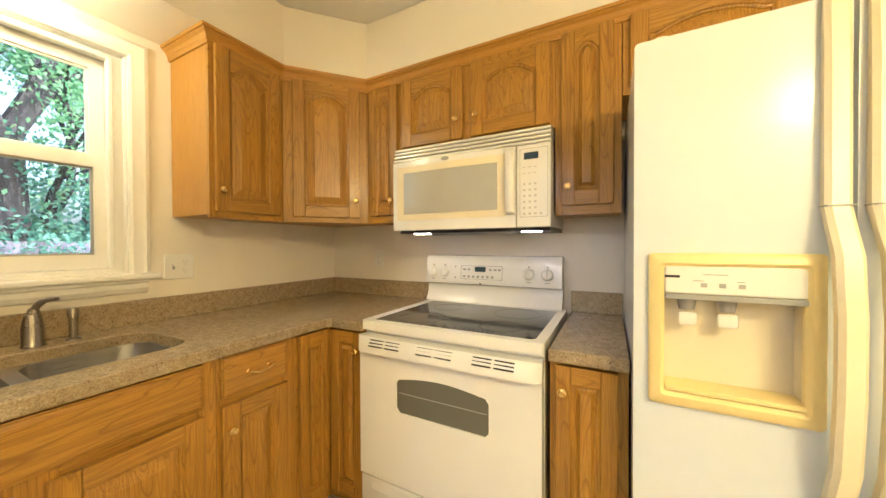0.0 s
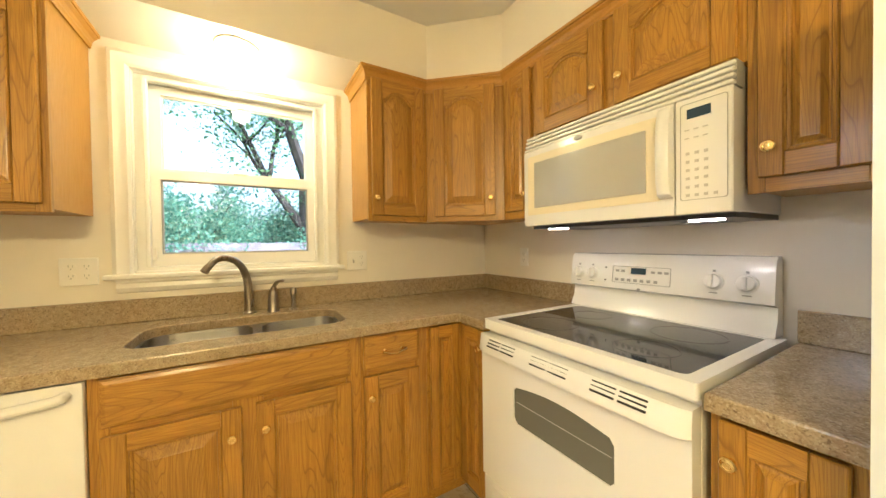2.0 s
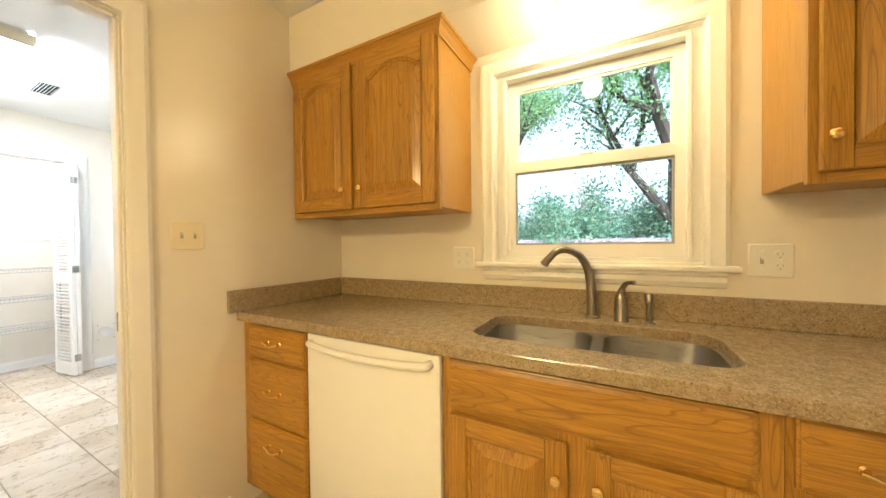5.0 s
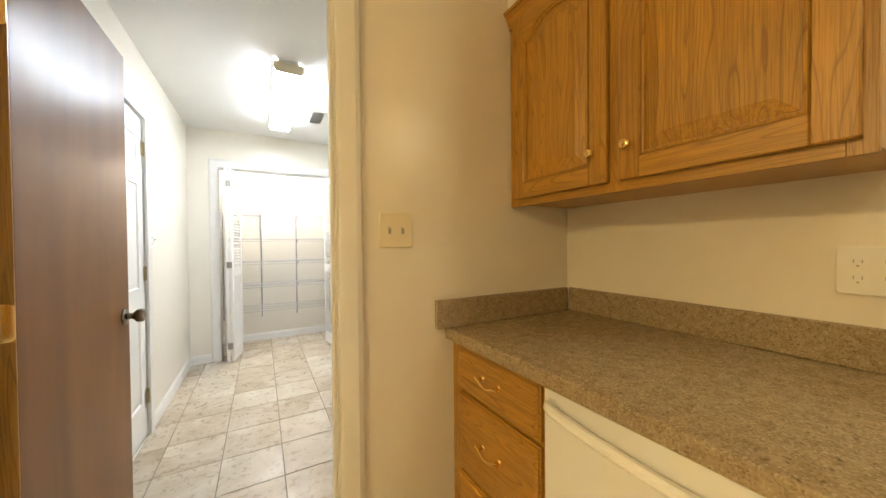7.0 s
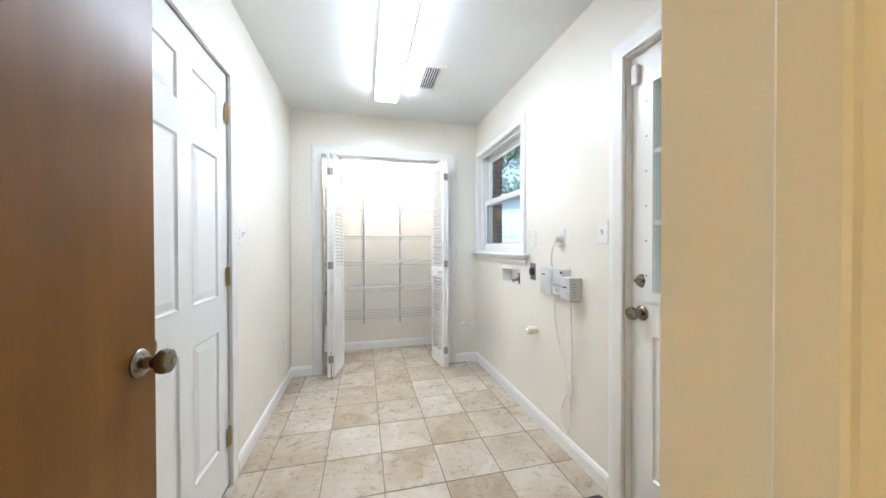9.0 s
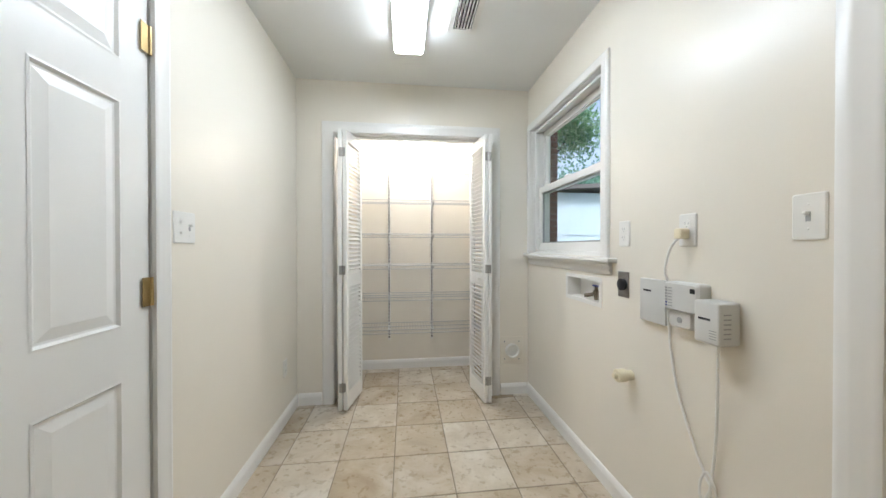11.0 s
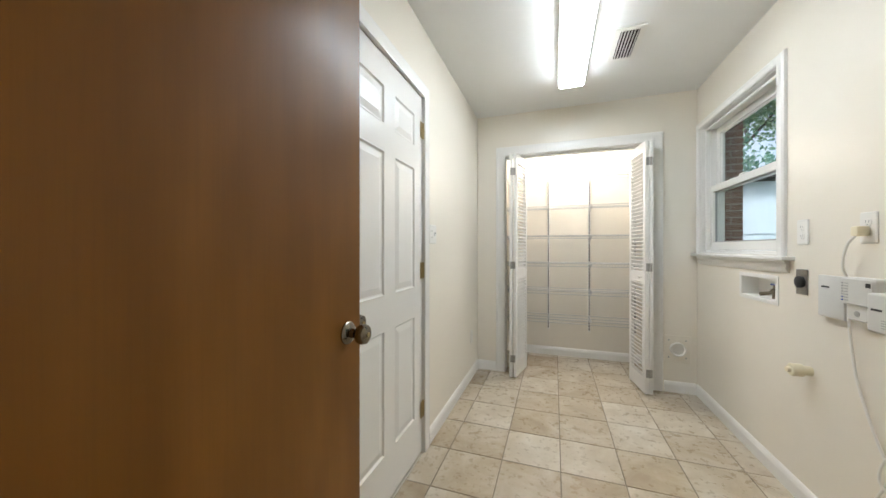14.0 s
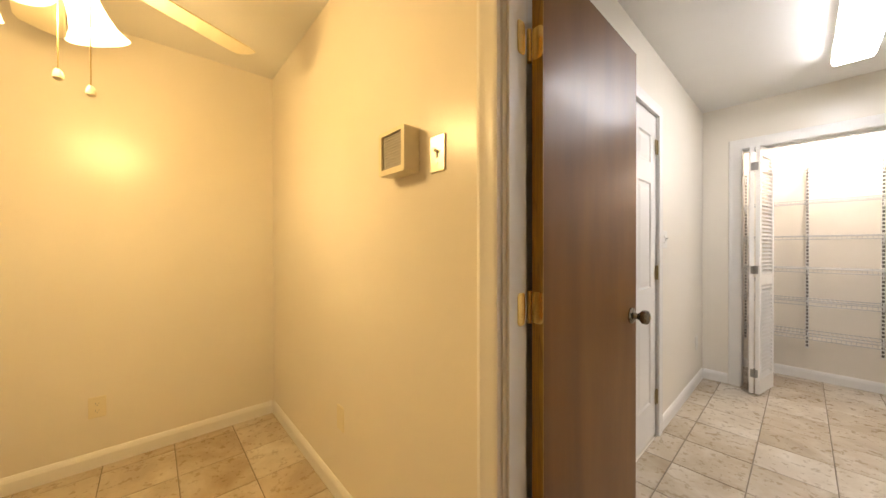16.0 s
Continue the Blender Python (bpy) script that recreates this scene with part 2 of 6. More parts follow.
def granite():
    k = Mat("speckled_granite", rough=0.16)
    c = k.coords(shuffle=False)
    v = k.node("TexVoronoi", Vector=c, Scale=300.0)
    cell = k.node("SeparateColor", Color=v.outputs["Color"]).outputs[0]
    speck = k.ramp(cell, [(0.0, (0.11, 0.07, 0.035)), (0.14, (0.235, 0.165, 0.085)), (0.45, (0.325, 0.245, 0.14)), (0.75, (0.385, 0.30, 0.18)), (0.93, (0.48, 0.40, 0.265)), (1.0, (0.60, 0.53, 0.40))])
    cloud = k.noise(c, 38.0, 3.0, 0.75)
    col = k.mix(0.58, speck, k.ramp(cloud, [(0.35, (0.25, 0.18, 0.095)), (0.65, (0.42, 0.33, 0.20))]))
    flecks = k.ramp(k.noise(c, 120.0, 2.0), [(0.63, 0.0), (0.70, 0.55)])
    col = k.mix(flecks, col, (0.07, 0.04, 0.025))
    return k.to("Base Color", col).m


GRANITE = granite()


def tile_mat():
    k = Mat("beige_stone_tile", rough=0.3)
    c = k.coords()
    r = k.node("ObjectInfo").outputs["Random"]
    a = k.noise(c, 3.6, 5.0, 0.6, 0.5)
    b = k.noise(c, 26.0, 4.0, 0.65)
    col = k.ramp(a, [(0.33, (0.28, 0.205, 0.13)), (0.45, (0.41, 0.33, 0.225)), (0.54, (0.51, 0.44, 0.34)), (0.66, (0.65, 0.605, 0.525))])
    tone = k.ramp(r, [(0.0, (0.37, 0.285, 0.18)), (0.4, (0.47, 0.385, 0.27)), (0.7, (0.54, 0.47, 0.365)), (1.0, (0.63, 0.575, 0.48))])
    col = k.mix(0.5, col, tone)
    col = k.mix(k.ramp(b, [(0.32, 0.22), (0.5, 0.0)]), col, (0.33, 0.265, 0.185))
    k.to("Base Color", col)
    k.to("Roughness", k.ramp(b, [(0.3, 0.22), (0.7, 0.42)]))
    return k.bump(b, 0.12, 0.002).m


TILE = tile_mat()
GROUT = paint("tan_grout", (0.22, 0.18, 0.13), 0.85, 0.3, 0.15)


def stained():
    k = Mat("brown_stained_veneer", rough=0.42)
    c = k.coords((4.0, 4.0, 0.7))
    a = k.noise(c, 1.0, 3.0, 0.5, 0.5)
    f = k.noise(k.coords((160.0, 160.0, 3.0)), 1.0, 3.0, 0.75)
    col = k.ramp(a, [(0.3, (0.15, 0.060, 0.009)), (0.5, (0.205, 0.085, 0.013)), (0.72, (0.265, 0.115, 0.019))])
    col = k.mix(k.ramp(f, [(0.35, 0.10), (0.55, 0.0)]), col, (0.12, 0.048, 0.013))
    k.to("Base Color", col)
    k.set("Specular IOR Level", 0.22)
    k.set("Coat Weight", 0.10)
    k.set("Coat Roughness", 0.2)
    return k.bump(k.noise(k.coords((7.0, 7.0, 3.0)), 1.0, 2.0), 0.3, 0.004).m


STAINED = stained()


def glass_mat(name, tint=(1, 1, 1)):
    k = Mat(name)
    g = k.node("BsdfGlossy", Roughness=0.0)
    tr = k.node("BsdfTransparent", Color=(*tint, 1))
    fr = k.node("LayerWeight", Blend=0.5).outputs["Facing"]
    fr = k.math("ADD", k.math("MULTIPLY", k.math("POWER", fr, 5.0), 0.8), 0.03)
    mx = k.node("MixShader", Fac=fr)
    k.t.links.new(tr.outputs[0], mx.inputs[1])
    k.t.links.new(g.outputs[0], mx.inputs[2])
    k.t.links.new(mx.outputs[0], k.t.nodes["Material Output"].inputs["Surface"])
    return k.m


PANE = glass_mat("window_glass", (0.95, 0.97, 0.98))


def glow(name, color, strength, base=(0.9, 0.88, 0.82)):
    k = Mat(name, base, 0.4)
    k.set("Emission Color", (*color, 1))
    k.set("Emission Strength", strength)
    return k.m




def frosted(name, color, strength, clear):
    """Lit frosted glass that lets a share of its bulb's light straight through."""
    k = Mat(name, (0.9, 0.88, 0.82), 0.4)
    k.set("Emission Color", (*color, 1))
    k.set("Emission Strength", strength)
    mx = k.node("MixShader", Fac=clear)
    k.t.links.new(k.b.outputs[0], mx.inputs[1])
    k.t.links.new(k.node("BsdfTransparent", Color=(1, 0.95, 0.86, 1)).outputs[0], mx.inputs[2])
    k.t.links.new(mx.outputs[0], k.t.nodes["Material Output"].inputs["Surface"])
    return k.m


SHADE = frosted("lit_frosted_glass", (1.0, 0.80, 0.52), 3.0, 0.75)
BOWL = glow("lit_lamp_bowl", (1.0, 0.80, 0.52), 1.8)
DIFFUSER = glow("lit_fluorescent_diffuser", (0.90, 0.96, 1.0), 18.0)
HOODLAMP = glow("lit_hood_lamp", (1.0, 0.78, 0.62), 13.0)
DISPLAY = glow("dark_display", (0.05, 0.3, 0.3), 0.02, (0.01, 0.012, 0.012))

# ---- structure ----
W, S, PK, PL, E = -1.392, 2.04, -0.922, -1.02, 2.47   # kitchen west, north, partition faces, dining east
R, L, B, CB = -1.305, 0.49, -4.045, -4.71             # laundry west, east, south, closet back
H, SOF = 2.44, 2.135
KW = (0.10, 0.915, 1.13, 2.03)       # kitchen window hole y0 y1 z0 z1
LW = (-3.985, -3.04, 1.135, 2.10)      # laundry window hole
XD = (-2.085, -1.265, 0.0, 2.05)      # outside door hole

struct("wall_west_kitchen", prism([rect(-0.96, 2.19, -0.1, H + 0.1), rect(*KW)], "x", W - 0.15, W), WALL, "cream painted kitchen wall with a window", "wall")
struct("wall_west_laundry", prism([rect(-4.86, -0.962, -0.1, H + 0.1), rect(*LW), rect(XD[0], XD[1], -0.02, XD[3]), rect(-3.40, -3.066, 0.89, 1.014)], "x", R - 0.15, R), WALL, "cream painted laundry wall with a window and an outside door", "wall")
struct("wall_north", prism([rect(W - 0.15, E + 0.15, -0.1, H + 0.1)], "y", S, S + 0.15), WALL, "cream painted kitchen wall behind the range", "wall")
struct("wall_east", prism([rect(PL, S - 0.002, -0.1, H + 0.1)], "x", E, E + 0.15), WALL, "cream painted dining wall", "wall")
struct("wall_partition", prism([rect(W + 0.002, E + 0.15, -0.1, H + 0.1), rect(-0.38, 0.395, -0.02, 2.06)], "y", PL, PK), WALL, "cream painted partition with a doorway", "wall")
struct("wall_laundry_east", prism([rect(-4.86, PL - 0.002, -0.1, H + 0.1), rect(-2.67, -1.87, -0.02, 2.045)], "x", L, L + 0.12), WALL, "cream painted laundry wall with a panelled door", "wall")
struct("wall_closet_front", prism([rect(R + 0.002, L - 0.002, -0.1, H), rect(-1.0, 0.235, -0.02, 2.06)], "y", B - 0.11, B), WALL, "cream painted wall with the closet opening", "wall")
struct("wall_closet_back", prism([rect(R - 0.148, L + 0.118, -0.1, H + 0.1)], "y", CB - 0.15, CB), WALL, "cream painted closet back wall", "wall")
struct("ceiling_kitchen", boxes((W, E, PK, S, H, H + 0.1)), CEIL, "white painted kitchen ceiling", "ceiling")
struct("ceiling_laundry", boxes((R, L, CB, PL, H, H + 0.1)), CEIL, "white painted laundry ceiling", "ceiling")
struct("soffit", prism([[(W + 0.002, PK + 0.002), (-1.042, PK + 0.002), (-1.065, 1.40), (-0.79, 1.70), (1.42, 1.70), (1.42, S - 0.002), (W + 0.002, S - 0.002)]], "z", SOF, H - 0.002), WALL, "cream painted soffit above the wall cabinets", "soffit")

CASING = [(0.0, 0.0), (0.0, 0.014), (0.010, 0.019), (0.040, 0.014), (0.052, 0.018), (0.066, 0.012), (0.070, 0.0)]


def casing(parent_name, plane, face, out, u0, u1, z0, z1, width=0.075, sill=False, label="white painted moulded casing"):
    """Moulded casing round an opening on a wall face. out is +1 or -1, the side of the face to which it stands proud."""
    s = width / 0.07
    path = [(u0, z0), (u0, z1), (u1, z1), (u1, z0)]
    P = [Vector(p) for p in path]
    loops = []
    for i, p in enumerate(P):
        d0 = (p - P[i - 1]).normalized() if i else (P[1] - p).normalized()
        d1 = (P[i + 1] - p).normalized() if i < 3 else d0
        n0, n1 = Vector((-d0.y, d0.x)), Vector((-d1.y, d1.x))
        n = (n0 + n1) / (1 + n0.dot(n1))
        loops.append([Vector(to3(plane, p.x + n.x * a * s, p.y + n.y * a * s, face + out * (0.001 + b))) for a, b in CASING])
    bm = rings(bmesh.new(), loops, True, True)
    return struct(parent_name, bm, TRIM, label, "trim", True)


def frame_liner(name, plane, a0, a1, u0, u1, z0, z1, t=0.018, bottom=False):
    bm = bmesh.new()
    out, inn = rect(u0, u1, z0, z1), rect(u0 + t, u1 - t, z0 + t if bottom else z0 - 0.0, z1 - t)
    if bottom:
        prism([out, inn], plane, a0, a1, bm)
    else:
        prism([[(u0, z0), (u0 + t, z0), (u0 + t, z1 - t), (u1 - t, z1 - t), (u1 - t, z0), (u1, z0), (u1, z1), (u0, z1)]], plane, a0, a1, bm)
    return struct(name, bm, TRIM, "white painted jamb", "trim")


frame_liner("jamb_partition", "y", PL + 0.002, PK - 0.002, -0.38, 0.395, 0.0, 2.06)
struct("door_stop", boxes((-0.362, -0.352, -0.962, -0.936, 0, 2.03), (0.367, 0.377, -0.962, -0.936, 0, 2.03), (-0.352, 0.367, -0.962, -0.936, 2.03, 2.041), bevel=0.002), TRIM, "white painted door stop", "trim")
casing("casing_partition_kitchen", "y", PK, 1, -0.367, 0.382, 0.0, 2.047)
casing("casing_partition_laundry", "y", PL, -1, -0.367, 0.382, 0.0, 2.047)
casing("casing_closet", "y", B, 1, -0.985, 0.22, 0.0, 2.048, 0.085)
frame_liner("jamb_closet", "y", B - 0.108, B - 0.002, -1.0, 0.235, 0.0, 2.06)
casing("casing_panel_door", "x", L, -1, -2.657, -1.883, 0.0, 2.035)
frame_liner("jamb_panel_door", "x", L + 0.002, L + 0.118, -2.67, -1.87, 0.0, 2.045, 0.012)
casing("casing_outside_door", "x", R, 1, XD[0] + 0.012, XD[1] - 0.012, 0.0, XD[3] - 0.012, 0.085)
frame_liner("jamb_outside_door", "x", R - 0.148, R - 0.002, XD[0], XD[1], 0.0, XD[3], 0.018)

BASEP = [(0.0, 0.0), (0.013, 0.0), (0.013, 0.06), (0.009, 0.075), (0.004, 0.085), (0.0, 0.088)]


def skirting(name, *pts):
    return struct(name, sweep(pts, BASEP), TRIM, "white painted baseboard", "baseboard")


skirting("baseboard_laundry_west", (R, B), (R, XD[0] - 0.075))
skirting("baseboard_closet_right", (-1.075, B), (R + 0.013, B))
skirting("baseboard_closet_left", (L - 0.013, B), (0.308, B))
skirting("baseboard_laundry_east", (L, -2.737), (L, B))
skirting("baseboard_closet_back", (L, CB), (R, CB))
skirting("baseboard_dining_south", (E, PK), (0.458, PK))
skirting("baseboard_dining_east", (E, S), (E, PK + 0.013))
skirting("baseboard_kitchen_south", (-0.443, PK), (-0.70, PK))
skirting("baseboard_kitchen_north", (1.42, S), (E - 0.013, S))

# ---- windows ----
def sash_window(name, m, w, h, label, pane_hint=""):
    """A double-hung window in a hole w wide and h high; local x across, y outward, z up, from the hole's lower corner."""
    win = thing(name, m, label, "window", kind="structure")
    t, q = 0.044, 0.022
    part("window_frame", prism([rect(0.001, w - 0.001, 0.001, h - 0.001), rect(t, w - t, 0.022, h - 0.022)], "y", 0.035, 0.135), TRIM, win)
    mid = h * 0.5
    for nm, z0, z1, y0 in (("lower_sash", q + 0.002, mid + 0.022, 0.045), ("upper_sash", mid - 0.022, h - q - 0.002, 0.085)):
        s = part(nm, prism([rect(t + 0.002, w - t - 0.002, z0, z1), rect(t + 0.045, w - t - 0.045, z0 + (0.055 if "low" in nm else 0.044), z1 - 0.044)], "y", y0, y0 + 0.034), TRIM, win)
        part("glazing_bead", prism([rect(t + 0.044, w - t - 0.044, z0 + 0.043, z1 - 0.043), rect(t + 0.053, w - t - 0.053, z0 + 0.063, z1 - 0.052)], "y", y0 + 0.012, y0 + 0.024), GREY_PLASTIC if "low" in nm else TRIM, s)
        g = part("pane", boxes((t + 0.046, w - t - 0.046, y0 + 0.016, y0 + 0.020, z0 + 0.045, z1 - 0.045)), PANE, s)
        g.visible_shadow = False
    part("stop", boxes((t - 0.004, t + 0.012, 0.015, 0.044, q, h - q), (w - t - 0.012, w - t + 0.004, 0.015, 0.044, q, h - q), (t, w - t, 0.015, 0.044, h - q - 0.012, h - q + 0.004), bevel=0.003), TRIM, win)
    part("sash_lock", boxes((w / 2 - 0.03, w / 2 + 0.03, 0.045, 0.075, mid + 0.0225, mid + 0.036), bevel=0.005), WHITE_PLASTIC, win)
    part("tilt_latch", boxes((t + 0.004, t + 0.03, 0.030, 0.044, q + 0.03, q + 0.09), bevel=0.003), WHITE_PLASTIC, win)
    return win


sash_window("window_1", pose(W, KW[0], KW[2], 0, 0, 90), KW[1] - KW[0], KW[3] - KW[2], "white double-hung window above the kitchen sink")
sash_window("window_2", pose(R, LW[0], LW[2], 0, 0, 90), LW[1] - LW[0], LW[3] - LW[2], "white double-hung window in the laundry wall")
frame_liner("window_liner_kitchen", "x", W - 0.034, W - 0.001, *KW, t=0.006, bottom=True)
frame_liner("window_liner_laundry", "x", R - 0.034, R - 0.001, *LW, t=0.006, bottom=True)
casing("casing_window_kitchen", "x", W, 1, KW[0] + 0.004, KW[1] - 0.004, 1.128, KW[3] - 0.004, 0.072)
casing("casing_window_laundry", "x", R, 1, LW[0] + 0.004, LW[1] - 0.004, 1.133, LW[3] - 0.004, 0.055)


def stool(name, face, y0, y1, z, deep):
    struct(name, boxes((face - 0.034, face + deep, y0, y1, z - 0.022, z), bevel=0.006, seg=2), TRIM, "white painted window stool", "sill")
    prof = [(0.001, z - 0.0225), (0.022, z - 0.0225), (0.022, z - 0.034), (0.014, z - 0.042), (0.018, z - 0.060), (0.010, z - 0.078), (0.001, z - 0.084)]
    struct(name.replace("stool", "apron"), sweep([(face, y0 + 0.035), (face, y1 - 0.035)], prof), TRIM, "white painted window apron", "trim")


stool("window_stool_kitchen", W, 0.012, 1.005, 1.127, 0.045)
stool("window_stool_laundry", R, -4.035, -2.935, 1.132, 0.05)

# ---- kitchen cabinets ----
KNOB = [(0.0, 0.0), (0.0075, 0.0), (0.0075, 0.002), (0.005, 0.006), (0.005, 0.011), (0.010, 0.014), (0.0145, 0.018), (0.0150, 0.021), (0.0125, 0.0245), (0.0075, 0.026), (0.0065, 0.025), (0.0, 0.0255)]


def knob(parent, x, z, y=-0.02):
    return part("knob", lathe(KNOB, pose(x, y, z, 90, 0, 0), 14), BRASS, parent, "polished brass knob", True)


def pull(parent, x, z, y=-0.02):
    bm = bmesh.new()
    for s in (-1, 1):
        lathe([(0.0, 0.0), (0.009, 0.0), (0.009, 0.002), (0.005, 0.006), (0.0045, 0.020), (0.0, 0.0225)], pose(x + 0.038 * s, y, z, 90, 0, 0), 10, bm)
    pts = curve_pts([(x - 0.052, y - 0.021, z + 0.003), (x - 0.038, y - 0.023, z), (x - 0.018, y - 0.025, z - 0.007), (x, y - 0.026, z - 0.009), (x + 0.018, y - 0.025, z - 0.007), (x + 0.038, y - 0.023, z), (x + 0.052, y - 0.021, z + 0.003)], 4)
    n = len(pts) - 1
    tube(pts, [0.0028 + 0.0022 * abs(math.cos(math.pi * i / n)) for i in range(n + 1)], 8, bm)
    return part("pull_handle", bm, BRASS, parent, "polished brass bail pull", True)


def arch(x0, x1, z0, zs, rise, inset=0.0, n=14):
    """An opening's outline with an eyebrow-arched head, its sides moved in by inset."""
    pts = [(x0 + inset, z0 + inset), (x1 - inset, z0 + inset)]
    for i in range(n + 1):
        u = 1 - i / n
        k = min(1.0, max(0.0, (u - 0.07) / 0.86))
        pts.append((x0 + inset + (x1 - x0 - 2 * inset) * u, zs - inset + rise * math.sin(math.pi * k) ** 0.75 if rise else zs - inset))
    return pts


def cab_door(parent, x0, x1, z0, z1, rise=0.0, knob_at=None, stile=0.058, name="door"):
    """A framed cabinet door with a raised panel, proud of the face frame at local y = 0."""
    y0, y1 = -0.02, -0.001
    stile = min(stile, (x1 - x0) * 0.27)
    a, b = x0 + stile, x1 - stile
    zb, zs = z0 + 0.058, z1 - 0.052 - rise
    head = arch(a, b, zb, zs, rise)[2:]
    bm = rings(bmesh.new(), [[Vector((u, y, v)) for u, v in arch(a, b, zb, zs, rise, i)] for i, y in ((0.0, y0 - 0.0002), (0.003, y0 + 0.002), (0.004, y0 + 0.006), (0.010, y0 + 0.007), (0.012, y0 + 0.012), (0.016, y0 + 0.011), (min(0.045, (b - a) * 0.3), y0 + 0.002), (min(0.047, (b - a) * 0.31), y0 + 0.001))])
    d = part(name, bm, OAK_V, parent)
    for x in ((x0, a), (b, x1)):
        part("stile", boxes((*x, y0, y1, z0, z1), bevel=0.003), OAK_V, d)
    part("rail", boxes((a + 0.0003, b - 0.0003, y0, y1, z0, zb), bevel=0.002), OAK_H, d)
    part("rail", prism([[(a + 0.0003, z1), (a + 0.0003, zs)] + head[::-1][1:-1] + [(b - 0.0003, zs), (b - 0.0003, z1)]], "y", y0, y1), OAK_H, d)
    if knob_at:
        knob(d, *knob_at)
    return d


def drawer(parent, x0, x1, z0, z1, handle=True, name="drawer_front"):
    bm = bmesh.new()
    loops = []
    for inset, y in ((0.0, -0.001), (0.0, -0.010), (0.004, -0.012), (0.005, -0.016), (0.014, -0.0195), (0.016, -0.02)):
        loops.append([Vector((u, y, v)) for u, v in rect(x0 + inset, x1 - inset, z0 + inset, z1 - inset)])
    rings(bm, loops, True, True)
    d = part(name, bm, OAK_H, parent)
    if handle:
        pull(d, (x0 + x1) / 2, (z0 + z1) / 2)
    return d


def face_frame(cab, x0, x1, z0, z1, ups, rails):
    """Stiles at ups (x0, x1) and rails at (x0, x1, z0, z1), 19 mm thick behind local y = 0."""
    for a, b in ups:
        part("stile", boxes((a, b, 0, 0.019, z0, z1), bevel=0.001), OAK_V, cab)
    for a, b, c, d in rails:
        part("rail", boxes((a + 0.0005, b - 0.0005, 0.0005, 0.0185, c, d), bevel=0.001), OAK_H, cab)


def wall_cabinet(m, w, z0, z1, deep, doors, ends=(0.035, 0.035), rise=0.045, mid=None, label="honey oak wall cabinet with arched raised-panel doors", sides=True):
    """doors: (x0, x1, knob x or None, knob z)."""
    cab = thing("wall_cabinet", m, label, "cabinet", "oak wall cabinets")
    part("body", boxes((0.001, w - 0.001, 0.0192, deep - 0.002, z0 + 0.012, z1 - 0.001), bevel=0.001), OAK_SIDE, cab)
    ups = [(0, ends[0]), (w - ends[1], w)] + ([mid] if mid else [])
    face_frame(cab, 0, w, z0, z1, ups, [(ends[0], w - ends[1], z0, z0 + 0.04), (ends[0], w - ends[1], z1 - 0.06, z1)])
    for x0, x1, kx, kz, dz0, dz1 in doors:
        cab_door(cab, x0, x1, dz0, dz1, rise, (kx, kz) if kx is not None else None)
    return cab


def west(y, x=-1.08):
    return pose(x, y, 0, 0, 0, 90)


UZ0, UZ1 = 1.362, 2.133
wall_cabinet(west(-0.920, -1.057), 0.902, UZ0, UZ1, 0.333, [(0.030, 0.429, 0.383, 1.482, 1.39, 2.085), (0.464, 0.885, 0.494, 1.482, 1.39, 2.085)], (0.045, 0.035), 0.045, (0.415, 0.48), "honey oak two-door wall cabinet with arched panels beside the window")
wall_cabinet(west(1.062), 0.336, UZ0, UZ1, 0.310, [(0.018, 0.314, 0.038, 1.477, 1.39, 2.085)], (0.035, 0.03), 0.045, None, "honey oak single-door wall cabinet with an arched panel beside the window")
dl = math.hypot(0.28, 0.315)
ang = math.degrees(math.atan2(0.315, 0.28))
corner = thing("wall_cabinet", pose(-1.08, 1.40, 0, 0, 0, ang), "honey oak diagonal corner wall cabinet with an arched panel", "cabinet", "oak wall cabinets")
inv = pose(-1.08, 1.40, 0, 0, 0, ang).inverted()
bm = prism([[tuple((inv @ Vector((x, y, 0))).xy) for x, y in ((-1.066, 1.420), (-0.815, 1.702), (-0.802, 1.733), (-0.802, S - 0.002), (W + 0.002, S - 0.002), (W + 0.002, 1.401), (-1.098, 1.401))]], "z", UZ0 + 0.012, UZ1 - 0.001)
part("body", bm, OAK_SIDE, corner)
face_frame(corner, 0, dl, UZ0, UZ1, [(0.0, 0.055), (dl - 0.055, dl)], [(0.055, dl - 0.055, UZ0, UZ0 + 0.04), (0.055, dl - 0.055, UZ1 - 0.06, UZ1)])
cab_door(corner, 0.045, dl - 0.045, 1.39, 2.085, 0.045, (dl - 0.07, 1.482))


def north(x, y=1.715):
    return pose(x, y, 0)


wall_cabinet(north(-0.799), 0.219, UZ0, UZ1, 0.323, [(0.03, 0.204, 0.175, 1.475, 1.40, 2.075)], (0.035, 0.02), 0.03, None, "narrow honey oak wall cabinet with an arched panel beside the microwave")
wall_cabinet(north(-0.579), 0.762, 1.722, UZ1, 0.323, [(0.015, 0.352, 0.325, 1.828, 1.738, 2.075), (0.397, 0.745, 0.425, 1.828, 1.738, 2.075)], (0.03, 0.03), 0.04, (0.345, 0.405), "honey oak two-door wall cabinet above the microwave")
wall_cabinet(north(0.184), 0.238, UZ0, UZ1, 0.323, [(0.024, 0.212, 0.05, 1.475, 1.40, 2.085)], (0.035, 0.035), 0.03, None, "narrow honey oak wall cabinet beside the refrigerator")
